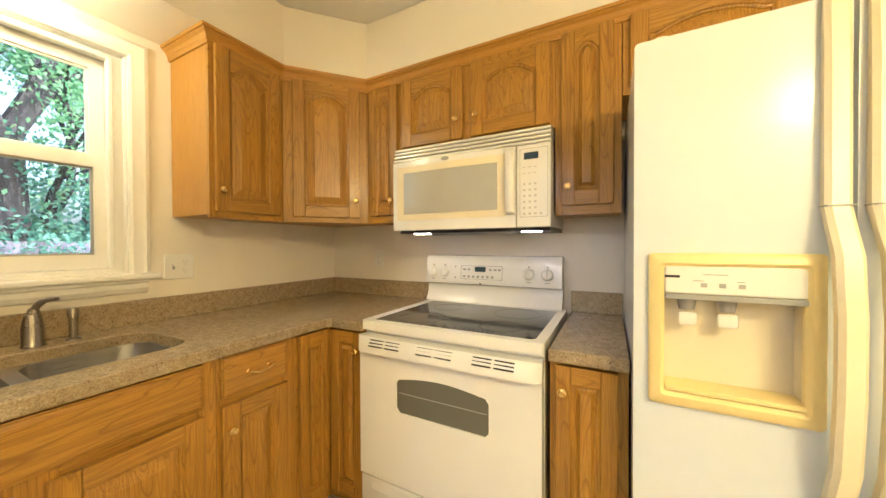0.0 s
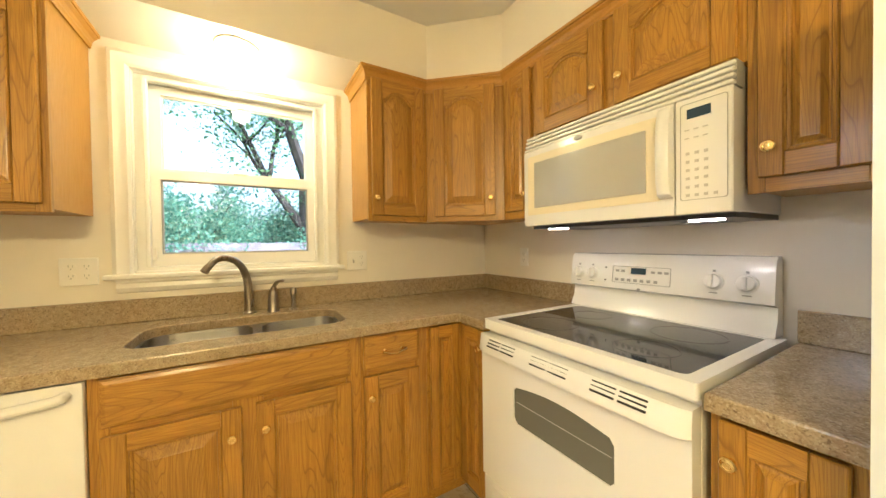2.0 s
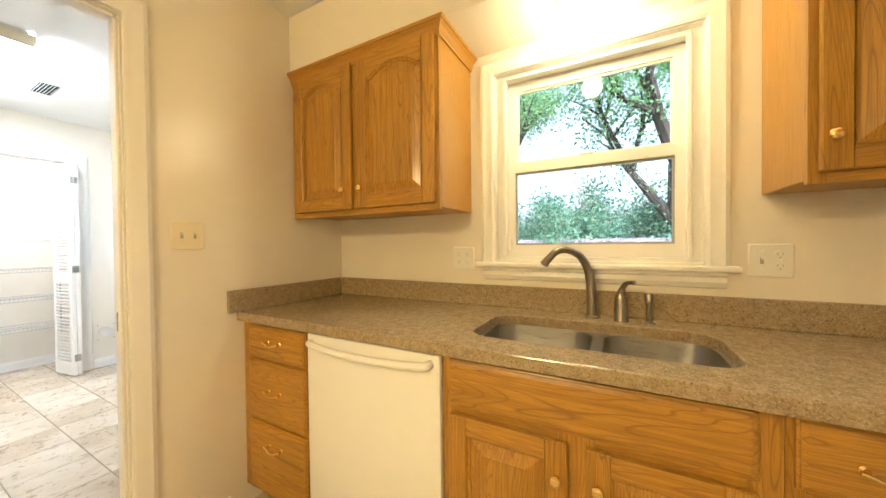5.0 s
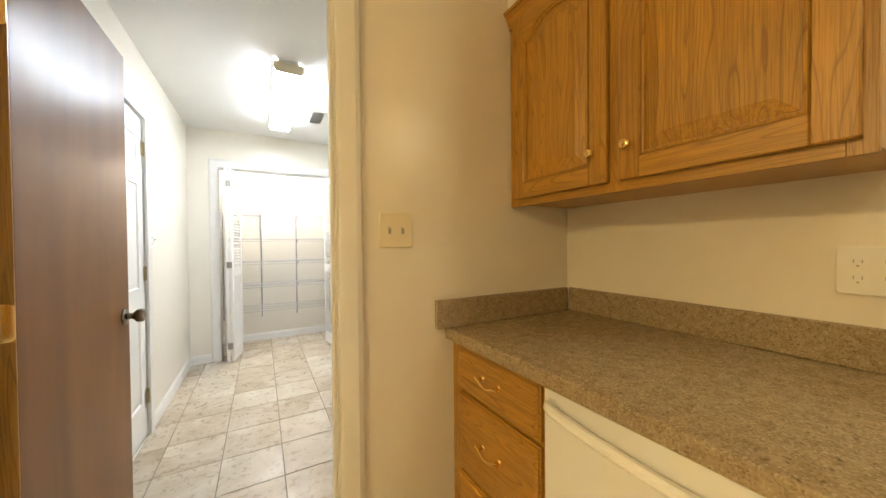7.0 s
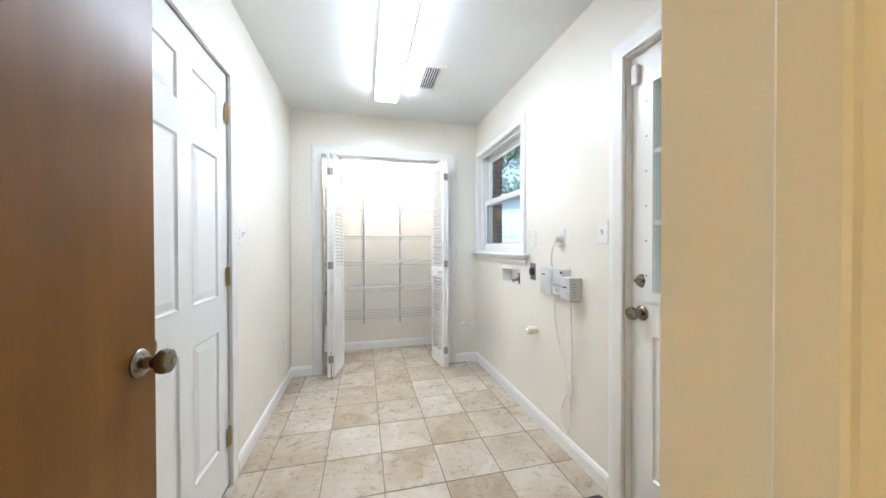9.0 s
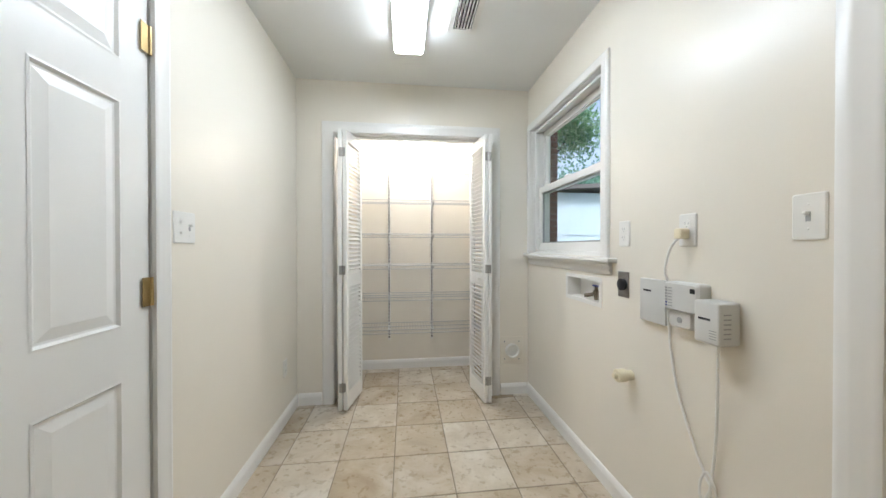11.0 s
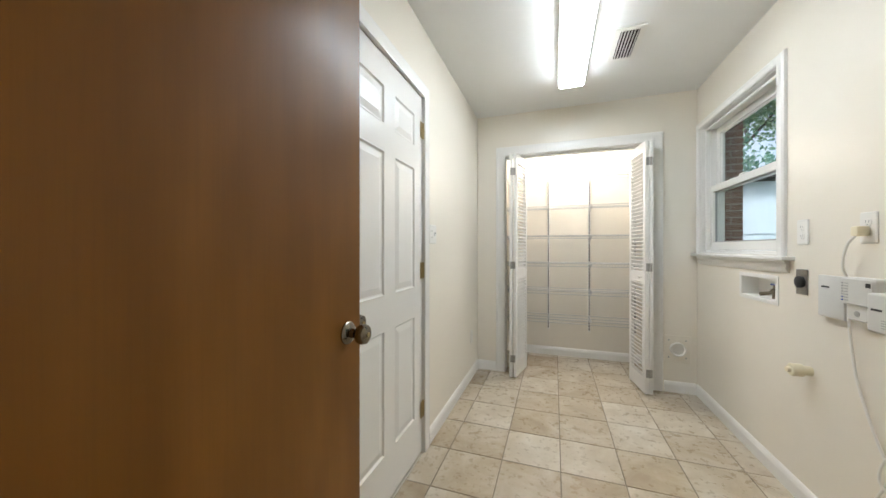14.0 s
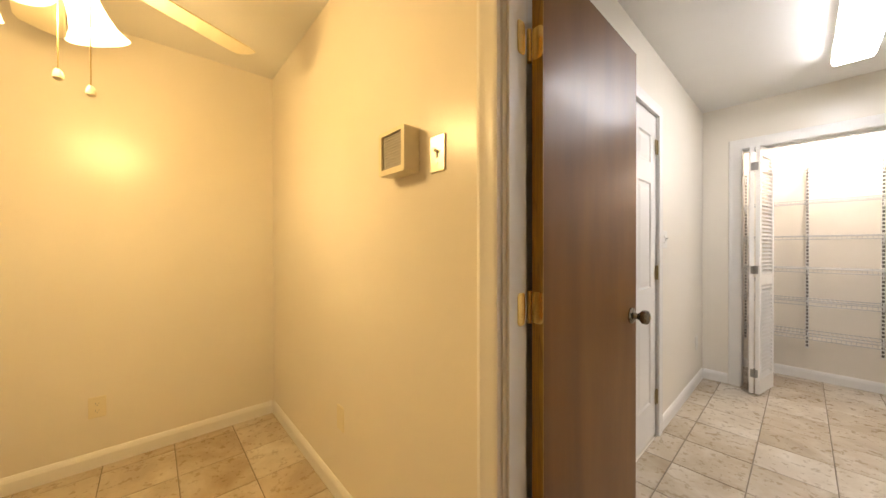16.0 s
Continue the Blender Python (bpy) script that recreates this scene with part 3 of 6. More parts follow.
wall_cabinet(north(0.424), 0.99, 1.80, UZ1, 0.323, [(0.024, 0.475, 0.445, 1.87, 1.83, 2.085), (0.515, 0.966, 0.545, 1.87, 1.83, 2.085)], (0.035, 0.035), 0.035, (0.46, 0.53), "honey oak two-door wall cabinet above the refrigerator")

CROWN = [(0.0, 2.074), (0.006, 2.074), (0.008, 2.080), (0.006, 2.083), (0.010, 2.090), (0.011, 2.098), (0.017, 2.110), (0.027, 2.118), (0.028, 2.122), (0.034, 2.123), (0.036, 2.1345), (0.0, 2.1345)]
struct("crown_molding_left", sweep([(-1.057, PK + 0.001), (-1.057, -0.018), (W + 0.001, -0.018)][::-1], [(-a, z) for a, z in CROWN]), OAK_SIDE, "honey oak crown moulding", "trim")
struct("crown_molding_right", sweep([(W + 0.001, 1.062), (-1.08, 1.062), (-1.08, 1.40), (-0.80, 1.715), (1.414, 1.715)], CROWN), OAK_SIDE, "honey oak crown moulding", "trim")


def base_body(cab, w, deep, open_top=False):
    part("body", boxes((0.001, w - 0.001, 0.0192, deep - 0.002, 0.10, 0.60 if open_top else 0.876), bevel=0.001), OAK_SIDE, cab)
    part("toe_kick", boxes((0.001, w - 0.001, 0.075, 0.095, 0.001, 0.099)), OAK_H, cab)


FACE = -0.775
bc = thing("base_cabinet", west(-0.920, FACE), "honey oak base cabinet with three drawers and brass pulls", "cabinet", "oak base cabinets")
base_body(bc, 0.450, 0.614)
face_frame(bc, 0, 0.450, 0.10, 0.876, [(0, 0.07), (0.427, 0.450)], [(0.07, 0.427, 0.84, 0.876), (0.07, 0.427, 0.695, 0.725), (0.07, 0.427, 0.415, 0.45), (0.07, 0.427, 0.10, 0.14)])
for z0, z1, zp in ((0.718, 0.862, 0.80), (0.440, 0.704, 0.585), (0.120, 0.426, 0.345)):
    pull(drawer(bc, 0.06, 0.438, z0, z1, False), 0.249, zp)
bc = thing("base_cabinet", west(0.140, FACE), "honey oak sink base cabinet with two panelled doors", "cabinet", "oak base cabinets")
base_body(bc, 0.780, 0.614, True)
face_frame(bc, 0, 0.780, 0.10, 0.876, [(0, 0.045), (0.725, 0.780), (0.345, 0.435)], [(0.045, 0.345, 0.69, 0.735), (0.435, 0.725, 0.69, 0.735), (0.045, 0.725, 0.861, 0.876), (0.045, 0.345, 0.10, 0.14), (0.435, 0.725, 0.10, 0.14)])
drawer(bc, 0.027, 0.740, 0.722, 0.864, False, "false_front")
cab_door(bc, 0.027, 0.370, 0.125, 0.698, 0.0, (0.343, 0.606))
cab_door(bc, 0.412, 0.740, 0.125, 0.698, 0.0, (0.441, 0.611))
bc = thing("base_cabinet", west(0.921, FACE), "honey oak base cabinet with one drawer and one door", "cabinet", "oak base cabinets")
base_body(bc, 0.301, 0.614)
face_frame(bc, 0, 0.301, 0.10, 0.876, [(0, 0.03), (0.245, 0.301)], [(0.03, 0.245, 0.69, 0.735), (0.03, 0.245, 0.865, 0.876), (0.03, 0.245, 0.10, 0.14)])
drawer(bc, 0.012, 0.258, 0.728, 0.868)
cab_door(bc, 0.012, 0.258, 0.125, 0.702, 0.0, (0.034, 0.619))
# corner unit with two doors that meet in the inner corner
bc = thing("base_cabinet", pose(0, 0, 0), "honey oak corner base cabinet with two meeting doors", "cabinet", "oak base cabinets")
part("body", prism([[(FACE - 0.0192, 1.223), (FACE - 0.0192, 1.4292), (-0.556, 1.4292), (-0.556, S - 0.002), (W + 0.002, S - 0.002), (W + 0.002, 1.223)]], "z", 0.10, 0.876), OAK_SIDE, bc)
part("toe_kick", prism([[(FACE - 0.095, 1.223), (FACE - 0.075, 1.223), (FACE - 0.075, 1.485), (-0.556, 1.485), (-0.556, 1.505), (FACE - 0.095, 1.505)]], "z", 0.001, 0.099), OAK_H, bc)
for b in ((FACE - 0.018, FACE, 1.223, 1.41, 0.866, 0.876), (FACE - 0.018, -0.557, 1.4105, 1.428, 0.866, 0.876), (FACE - 0.018, FACE, 1.223, 1.41, 0.10, 0.13), (FACE - 0.018, -0.557, 1.4105, 1.428, 0.10, 0.13)):
    part("rail", boxes(b), OAK_H, bc)
for b in ((FACE - 0.018, FACE - 0.0005, 1.223, 1.24, 0.1305, 0.8655), (-0.568, -0.556, 1.4107, 1.428, 0.1305, 0.8655)):
    part("stile", boxes(b), OAK_V, bc)
for m, x0, x1, kn in ((west(1.223, FACE), 0.014, 0.170, None), (pose(FACE, 1.41, 0), 0.022, 0.212, (0.185, 0.785))):
    d = cab_door(bc, x0, x1, 0.125, 0.864, 0.0, kn, 0.048)
    d.matrix_local = m
bc = thing("base_cabinet", pose(0.213, 1.41, 0), "narrow honey oak base cabinet between range and refrigerator", "cabinet", "oak base cabinets")
base_body(bc, 0.222, 0.628)
face_frame(bc, 0, 0.222, 0.10, 0.876, [(0, 0.03), (0.185, 0.222)], [(0.03, 0.185, 0.866, 0.876), (0.03, 0.185, 0.10, 0.13)])
cab_door(bc, 0.018, 0.195, 0.125, 0.862, 0.0, (0.042, 0.785), 0.048)

# ---- worktop ----
SINK = rrect(-1.225, -0.873, 0.178, 0.905, 0.085, 6)


def eased(bm, z):
    es = [e for e in bm.edges if all(abs(v.co.z - z) < 1e-5 for v in e.verts) and any(abs(f.normal.z) < 0.5 for f in e.link_faces)]
    bmesh.ops.bevel(bm, geom=es, offset=0.005, segments=2, affect="EDGES", profile=0.5)
    return bm


def worktop(loops, name, label):
    bm = prism(loops, "z", 0.877, 0.915)
    bmesh.ops.recalc_face_normals(bm, faces=bm.faces)
    ob = part(name, eased(bm, 0.915), GRANITE)
    return tagged(ob, label, "worktop")


worktop([[(-0.742, PK + 0.001), (-0.742, 1.36), (-0.725, 1.377), (-0.556, 1.377), (-0.556, S - 0.001), (W + 0.001, S - 0.001), (W + 0.001, PK + 0.001)], SINK], "worktop", "brown speckled granite worktop on the oak base cabinets")
worktop([[(0.213, 1.377), (0.436, 1.377), (0.436, S - 0.001), (0.213, S - 0.001)]], "worktop", "brown speckled granite worktop beside the refrigerator")
for nm, b in (("backsplash", (W + 0.001, W + 0.021, PK + 0.022, S - 0.022, 0.9155, 1.016)), ("backsplash", (W + 0.022, -0.70, PK + 0.001, PK + 0.021, 0.9155, 1.016)), ("backsplash", (W + 0.001, -0.565, S - 0.021, S - 0.001, 0.9155, 1.016)), ("backsplash", (0.214, 0.435, S - 0.021, S - 0.001, 0.9155, 1.016))):
    tagged(part(nm, boxes(b, bevel=0.002), GRANITE), "brown speckled granite upstand on the worktop", "backsplash", "granite upstands")

# sink
sink = thing("kitchen_sink", pose(-1.05, 0.54, 0), "stainless steel double-bowl sink under the worktop", "sink")
for y0, y1 in ((-0.352, 0.008), (0.042, 0.355)):
    loops = []
    for inset, z, r in ((0.0, 0.876, 0.08), (0.002, 0.865, 0.08), (0.012, 0.72, 0.075), (0.03, 0.695, 0.06), (0.06, 0.688, 0.04)):
        loops.append([Vector((u, v, z)) for u, v in rrect(-0.172 + inset, 0.172 + inset * -1, y0 + inset, y1 - inset, r, 5)])
    part("bowl", rings(bmesh.new(), loops), STEEL, sink, "", True)
    part("drain", lathe([(0.0, 0.689), (0.043, 0.689), (0.043, 0.692), (0.032, 0.6925), (0.03, 0.690), (0.0, 0.690)], pose(0, (y0 + y1) / 2, 0), 20), CHROME, sink, "", True)
part("rim", prism([rrect(-0.19, 0.19, -0.372, 0.375, 0.09, 6), rrect(-0.171, 0.171, -0.351, 0.007, 0.079, 5), rrect(-0.171, 0.171, 0.043, 0.354, 0.079, 5)], "z", 0.8745, 0.8768), STEEL, sink)

fct = thing("kitchen_faucet", pose(-1.315, 0.535, 0.915), "satin nickel high-arc kitchen faucet behind the sink", "faucet")
pts = curve_pts([(0, 0, 0.02), (0, -0.002, 0.10), (0.006, -0.012, 0.185), (0.028, -0.04, 0.245), (0.062, -0.083, 0.272), (0.095, -0.122, 0.268), (0.118, -0.150, 0.235)], 6)
n = len(pts) - 1
part("spout", tube(pts, [0.021 - 0.007 * min(1, i / n * 1.6) for i in range(n + 1)], 14), NICKEL, fct, "", True)
part("base_ring", lathe([(0.0, 0.0), (0.028, 0.0), (0.028, 0.006), (0.022, 0.012), (0.021, 0.03), (0.0, 0.03)], I4, 20), NICKEL, fct, "", True)
part("nozzle", tube([pts[-1] + Vector((-0.002, 0.002, 0.006)), pts[-1] + Vector((0.010, -0.013, -0.018))], [0.0145, 0.0165], 14), NICKEL, fct, "", True)
lev = thing("faucet_lever", pose(-1.29, 0.637, 0.915), "satin nickel single-lever faucet control", "faucet")
part("valve_body", lathe([(0.0, 0.0), (0.027, 0.0), (0.027, 0.006), (0.024, 0.012), (0.024, 0.06), (0.021, 0.085), (0.017, 0.105), (0.0, 0.11)], I4, 18), NICKEL, lev, "", True)
part("lever", tube(curve_pts([(0, 0, 0.095), (0.006, 0.005, 0.125), (0.03, 0.02, 0.15), (0.065, 0.042, 0.157)], 5), [0.014] * 5 + [0.010] * 5 + [0.007] * 5 + [0.006], 10), NICKEL, lev, "", True)
soap = thing("soap_dispenser", pose(-1.29, 0.728, 0.915), "satin nickel soap dispenser pump", "dispenser")
part("collar", lathe([(0.0, 0.0), (0.021, 0.0), (0.021, 0.005), (0.012, 0.010), (0.0, 0.010)], I4, 16), NICKEL, soap, "", True)
part("pump", lathe([(0.0, 0.0101), (0.011, 0.0101), (0.011, 0.075), (0.015, 0.080), (0.016, 0.105), (0.012, 0.112), (0.0, 0.113)], I4, 16), NICKEL, soap, "", True)

# ---- dishwasher ----
dw = thing("dishwasher", west(-0.468, -0.757), "white built-in dishwasher with a bar handle", "dishwasher")
part("body", boxes((0.004, 0.600, 0.03, 0.60, 0.10, 0.872)), SHADOW, dw)
part("door", boxes((0.003, 0.606, 0.0, 0.029, 0.115, 0.868), bevel=0.005, seg=2), ENAMEL, dw, "", True)
part("toe_panel", boxes((0.006, 0.597, 0.06, 0.075, 0.005, 0.10)), ENAMEL, dw)
bm = tube(curve_pts([(0.03, 0.003, 0.838), (0.045, -0.022, 0.835), (0.16, -0.034, 0.829), (0.30, -0.037, 0.826), (0.44, -0.034, 0.829), (0.558, -0.022, 0.835), (0.572, 0.003, 0.838)], 5), 0.014, 10, None, 0, 1.0)
part("handle", bm, ENAMEL, dw, "white curved bar handle", True)

# ---- range ----
RINGGREY = paint("faint_ring_print", (0.06, 0.06, 0.06), 0.15, 0.0, 0.02)
rg = thing("range", pose(-0.559, 1.385, 0), "white freestanding electric range with a black glass cooktop", "stove")
rw = 0.757
part("body", boxes((0.003, rw - 0.003, 0.03, 0.625, 0.06, 0.885)), ENAMEL, rg)
# near-black block paints the shade under the range
part("foot_shade", boxes((0.01, rw - 0.01, 0.07, 0.6, 0.002, 0.059)), SHADOW, rg)
part("cooktop_frame", prism([rrect(0.0, rw, 0.0, 0.62, 0.012, 3), rrect(0.035, rw - 0.035, 0.035, 0.565, 0.02, 4)], "z", 0.886, 0.925), ENAMEL, rg)
part("cooktop_glass", boxes((0.036, rw - 0.036, 0.036, 0.564, 0.91, 0.9225)), GLASS_DARK, rg, "black ceramic glass")
for cx, cy, r in ((0.20, 0.17, 0.105), (0.56, 0.17, 0.085), (0.20, 0.43, 0.078), (0.56, 0.43, 0.105)):
    ring = lathe([(r - 0.0025, 0.9227), (r + 0.0025, 0.9227), (r + 0.0025, 0.923), (r - 0.0025, 0.923)], pose(cx, cy, 0), 40, cap=False)
    part("burner_ring", ring, RINGGREY, rg)
back = part("backguard", rings(bmesh.new(), [[Vector((x, y, z)) for y, z in ((0.655, 0.926), (0.575, 0.926), (0.600, 0.975), (0.606, 1.02), (0.577, 1.03), (0.575, 1.045), (0.592, 1.165), (0.606, 1.182), (0.640, 1.185), (0.652, 1.17))] for x in (-0.016, rw - 0.020)], True, True), ENAMEL, rg, "", True)
# local control-panel frame: x across, z up along the sloped face, y into it


def ctl(bm):
    bm.transform(pose(-0.018, 0.5825, 1.10, -8.1, 0, 0))
    return bm


part("panel_inset", ctl(prism([rrect(0.222, 0.46, -0.044, 0.030, 0.004, 2), rrect(0.224, 0.458, -0.042, 0.028, 0.003, 2)], "y", -0.003, -0.001)), GREY_PLASTIC, back)
part("display", ctl(boxes((0.305, 0.366, -0.0035, -0.001, -0.002, 0.024))), DISPLAY, back, "dark digital display")
for i in range(7):
    part("button", ctl(boxes((0.236 + 0.027 * i, 0.250 + 0.027 * i, -0.003, -0.001, -0.036, -0.024))), GREY_PLASTIC, back)
for x in (0.236, 0.262, 0.386, 0.412, 0.436):
    part("button", ctl(boxes((x, x + 0.015, -0.003, -0.001, 0.004, 0.014))), GREY_PLASTIC, back)
for z in (0.018, -0.040):
    part("indicator", ctl(boxes((0.186, 0.192, -0.003, -0.001, z, z + 0.006))), BLACK, back)
part("badge", ctl(lathe([(0, 0), (0.007, 0), (0.007, 0.002), (0, 0.003)], pose(0.34, -0.0005, -0.068, 90, 0, 0), 12)), GREY_PLASTIC, back)
for x in (0.050, 0.122, 0.597, 0.688):
    kb = part("control_knob", ctl(lathe([(0, 0), (0.030, 0), (0.030, 0.003), (0.026, 0.006), (0.024, 0.022), (0.021, 0.024), (0, 0.0245)], pose(x, -0.001, -0.008, 90, 0, 0), 22)), ENAMEL, back, "white control knob", True)
    part("grip", ctl(boxes((x - 0.006, x + 0.006, -0.034, -0.025, -0.030, 0.014), bevel=0.002)), ENAMEL, kb)
    for mark in ((x - 0.004, x + 0.004, -0.003, -0.001, 0.026, 0.034), (x - 0.012, x + 0.012, -0.003, -0.001, -0.05, -0.046)):
        part("dial_mark", ctl(boxes(mark)), GREY_PLASTIC, back)
door = part("oven_door", prism([rect(0.004, rw - 0.004, 0.285, 0.868), [(0.205, 0.578)] + [(0.190, 0.595), (0.190, 0.695), (0.203, 0.712)] + [(0.203 + 0.36 * i / 10, 0.712 + 0.020 * math.sin(math.pi * i / 10)) for i in range(1, 10)] + [(0.563, 0.712), (0.576, 0.695), (0.576, 0.595), (0.561, 0.578)]], "y", -0.015, 0.029), ENAMEL, rg, "white oven door")
part("window", boxes((0.185, 0.581, -0.009, -0.002, 0.573, 0.748)), PANE_BLACK, door, "smoked oven glass")
part("rack", boxes((0.20, 0.565, -0.0092, -0.0091, 0.655, 0.658)), GREY_PLASTIC, door)
bm = bmesh.new()
loops = []
for x, o in ((0.002, 0.0), (0.02, 0.018), (0.06, 0.026), (0.38, 0.03), (0.70, 0.026), (0.737, 0.018), (0.755, 0.0)):
    loops.append([Vector((x, -0.0155 - k * (0.006 + o), z)) for k, z in ((0, 0.868), (0.35, 0.868), (0.75, 0.845), (1.0, 0.818), (0.95, 0.806), (0.45, 0.803), (0, 0.812))])
part("handle", rings(bm, loops, True, True), ENAMEL, door, "white moulded oven handle", True)
for g0 in (0.075, 0.30, 0.525):
    for half in (0.0, 0.078):
        for r in range(3):
            z = 0.858 - 0.011 * r
            yy = -0.0155 - (0.24 + 0.18 * r) * 0.034
            part("vent_slot", boxes((g0 + half, g0 + half + 0.068, yy - 0.010, yy + 0.006, z - 0.0025, z + 0.0025)), BLACK, door)
dr = part("storage_drawer", boxes((0.004, rw - 0.004, -0.010, 0.029, 0.075, 0.275), bevel=0.006, seg=2), ENAMEL, rg, "white storage drawer", True)
part("drawer_recess", boxes((0.06, rw - 0.06, -0.0125, -0.0105, 0.225, 0.26), bevel=0.001), ENAMEL, dr)

# ---- microwave ----
KEYGREY = paint("pale_key_print", (0.52, 0.51, 0.48), 0.4, 0.0, 0.02)
mw = thing("microwave", pose(-0.578, 1.655, 0), "white over-range microwave with a vent grille on top", "microwave")
mwid = 0.757
part("body", boxes((0.005, mwid - 0.005, 0.0605, 0.38, 1.318, 1.7205), bevel=0.003), ENAMEL, mw)


def bow(x):
    return -0.022 * (1 - ((x - 0.30) / 0.46) ** 2) if x < 0.6 else -0.022 * (1 - (0.30 / 0.46) ** 2)


def bowed(x0, x1, z0, z1, y0, y1, n=10):
    bm = bmesh.new()
    xs = [x0 + (x1 - x0) * i / n for i in range(n + 1)]
    rings(bm, [[Vector((x, bow(x) + y0, z0)), Vector((x, bow(x) + y0, z1)), Vector((x, bow(x) + y1, z1)), Vector((x, bow(x) + y1, z0))] for x in xs], True, True)
    return bm


mdoor = part("door", bowed(0.002, 0.617, 1.315, 1.648, 0.0, 0.06), ENAMEL, mw, "bowed white microwave door", True)
part("window_border", bowed(0.028, 0.580, 1.362, 1.622, -0.003, 0.0), IVORY, mdoor, "cream window border", True)
part("window", bowed(0.070, 0.540, 1.392, 1.590, -0.005, -0.002), PANE_GREY, mdoor, "grey screened window", True)
part("badge", lathe([(0, 0), (0.02, 0), (0.018, 0.003), (0, 0.004)], pose(0.295, -0.024, 1.637, 90, 0, 0) @ Matrix.Diagonal((1, 0.45, 1, 1)), 16), GREY_PLASTIC, mdoor, "", True)
hb = bmesh.new()
rings(hb, [[Vector((0.598 + dx * 0.020, bow(0.59) - 0.004 - o * (0.5 + 0.5 * math.sin(a)), z)) for dx, a in ((-1, -1.57), (-0.9, 0.6), (-0.3, 1.57), (0.3, 1.57), (0.9, 0.6), (1, -1.57))] for z, o in ((1.368, 0.006), (1.378, 0.022), (1.42, 0.034), (1.50, 0.038), (1.58, 0.034), (1.625, 0.022), (1.64, 0.006))], True, True)
part("handle", hb, ENAMEL, mdoor, "white vertical grip", True)
pan = part("control_panel", boxes((0.620, mwid - 0.002, bow(0.6), 0.06, 1.315, 1.648), bevel=0.003), ENAMEL, mw)
py = bow(0.6)
part("keypad_border", prism([rrect(0.634, 0.745, 1.355, 1.632, 0.006, 2), rrect(0.6355, 0.7435, 1.3565, 1.6305, 0.006, 2)], "y", py - 0.0015, py - 0.0002), GREY_PLASTIC, pan)
part("display", boxes((0.651, 0.708, py - 0.002, py - 0.0002, 1.588, 1.615)), DISPLAY, pan, "dark digital display")
for r in range(8):
    for c in range(3 if r < 7 else 4):
        if r in (0, 1):
            b = (0.645 + 0.022 * c, 0.657 + 0.022 * c, py - 0.0018, py - 0.0002, 1.555 - 0.024 * r, 1.558 - 0.024 * r)
        else:
            b = (0.648 + 0.022 * c, 0.657 + 0.022 * c, py - 0.0022, py - 0.0002, 1.533 - 0.024 * r, 1.541 - 0.024 * r)
        part("key", boxes(b), KEYGREY, pan)
grille = part("vent_grille", boxes((0.002, mwid - 0.002, 0.012, 0.06, 1.652, 1.72)), GREY_PLASTIC, mw)
for r in range(4):
    z = 1.652 + 0.018 * r
    part("slat", boxes((0.002, mwid - 0.002, -0.012 + 0.004 * r, 0.013, z, z + 0.011), bevel=0.003), ENAMEL, grille, "", True)
und = part("underside", boxes((0.01, mwid - 0.01, 0.035, 0.375, 1.302, 1.3175)), BLACK, mw, "dark underside with filters")
for x0 in (0.20, 0.40):
    part("filter", boxes((x0, x0 + 0.17, 0.05, 0.33, 1.299, 1.3015)), GREY_PLASTIC, und)
for x0 in (0.06, 0.61):
    part("hood_lamp", boxes((x0 + 0.01, x0 + 0.09, 0.07, 0.105, 1.298, 1.3015)), HOODLAMP, und, "lit hood lamp")

# ---- refrigerator ----
fr = thing("refrigerator", pose(0.4395, 1.285, 0), "white side-by-side refrigerator with yellowed handles and a dispenser", "refrigerator")
fw = 0.905
part("body", boxes((0.002, fw - 0.002, 0.075, 0.745, 0.02, 1.752), bevel=0.004), FRIDGE, fr)
part("kick_grille", boxes((0.01, fw - 0.01, 0.05, 0.07, 0.015, 0.09)), GREY_PLASTIC, fr)
for x in (0.03, fw - 0.09):
    part("hinge_cover", lathe([(0, 0), (0.03, 0), (0.03, 0.012), (0.022, 0.02), (0, 0.022)], pose(x + 0.03, 0.055, 1.7535), 16), WHITE_PLASTIC, fr, "", True)
DX0, DX1, DZ0, DZ1 = 0.032, 0.344, 0.852, 1.222
fd = part("freezer_door", prism([rrect(0.0, 0.380, 0.10, 1.752, 0.012, 3), rect(DX0 + 0.03, DX1 - 0.02, DZ0 + 0.03, 1.125)], "y", 0.0, 0.070), FRIDGE, fr, "white freezer door with a dispenser", True)
bm = bmesh.new()
rings(bm, [[Vector((u, y, v)) for u, v in rrect(DX0 + i, DX1 - i, DZ0 + i, DZ1 - i, 0.01, 3)] for i, y in ((0, -0.0005), (0, -0.010), (0.006, -0.016), (0.024, -0.018))] , False, False)
part("dispenser_frame", rings(bm, [[Vector((u, y, v)) for u, v in rrect(DX0 + i, DX1 - i, DZ0 + i, DZ1 - i, 0.008, 3)] for i, y in ((0.024, -0.018), (0.032, -0.010), (0.033, 0.001))], False, False), CREAM_PLASTIC, fd, "yellowed dispenser surround", True)
ctrlp = part("dispenser_panel", boxes((DX0 + 0.033, DX1 - 0.033 + 0.01, -0.012, -0.001, 1.125, DZ1 - 0.03), bevel=0.003), WHITE_PLASTIC, fd, "white dispenser control panel")
part("label_bar", boxes((0.065, 0.095, -0.0135, -0.0121, 1.163, 1.169)), BLACK, ctrlp)
for i in range(6):
    part("touch_button", boxes((0.118 + 0.017 * i, 0.130 + 0.017 * i, -0.0135, -0.0121, 1.142, 1.152)), GREY_PLASTIC if i % 2 else WHITE_PLASTIC, ctrlp)
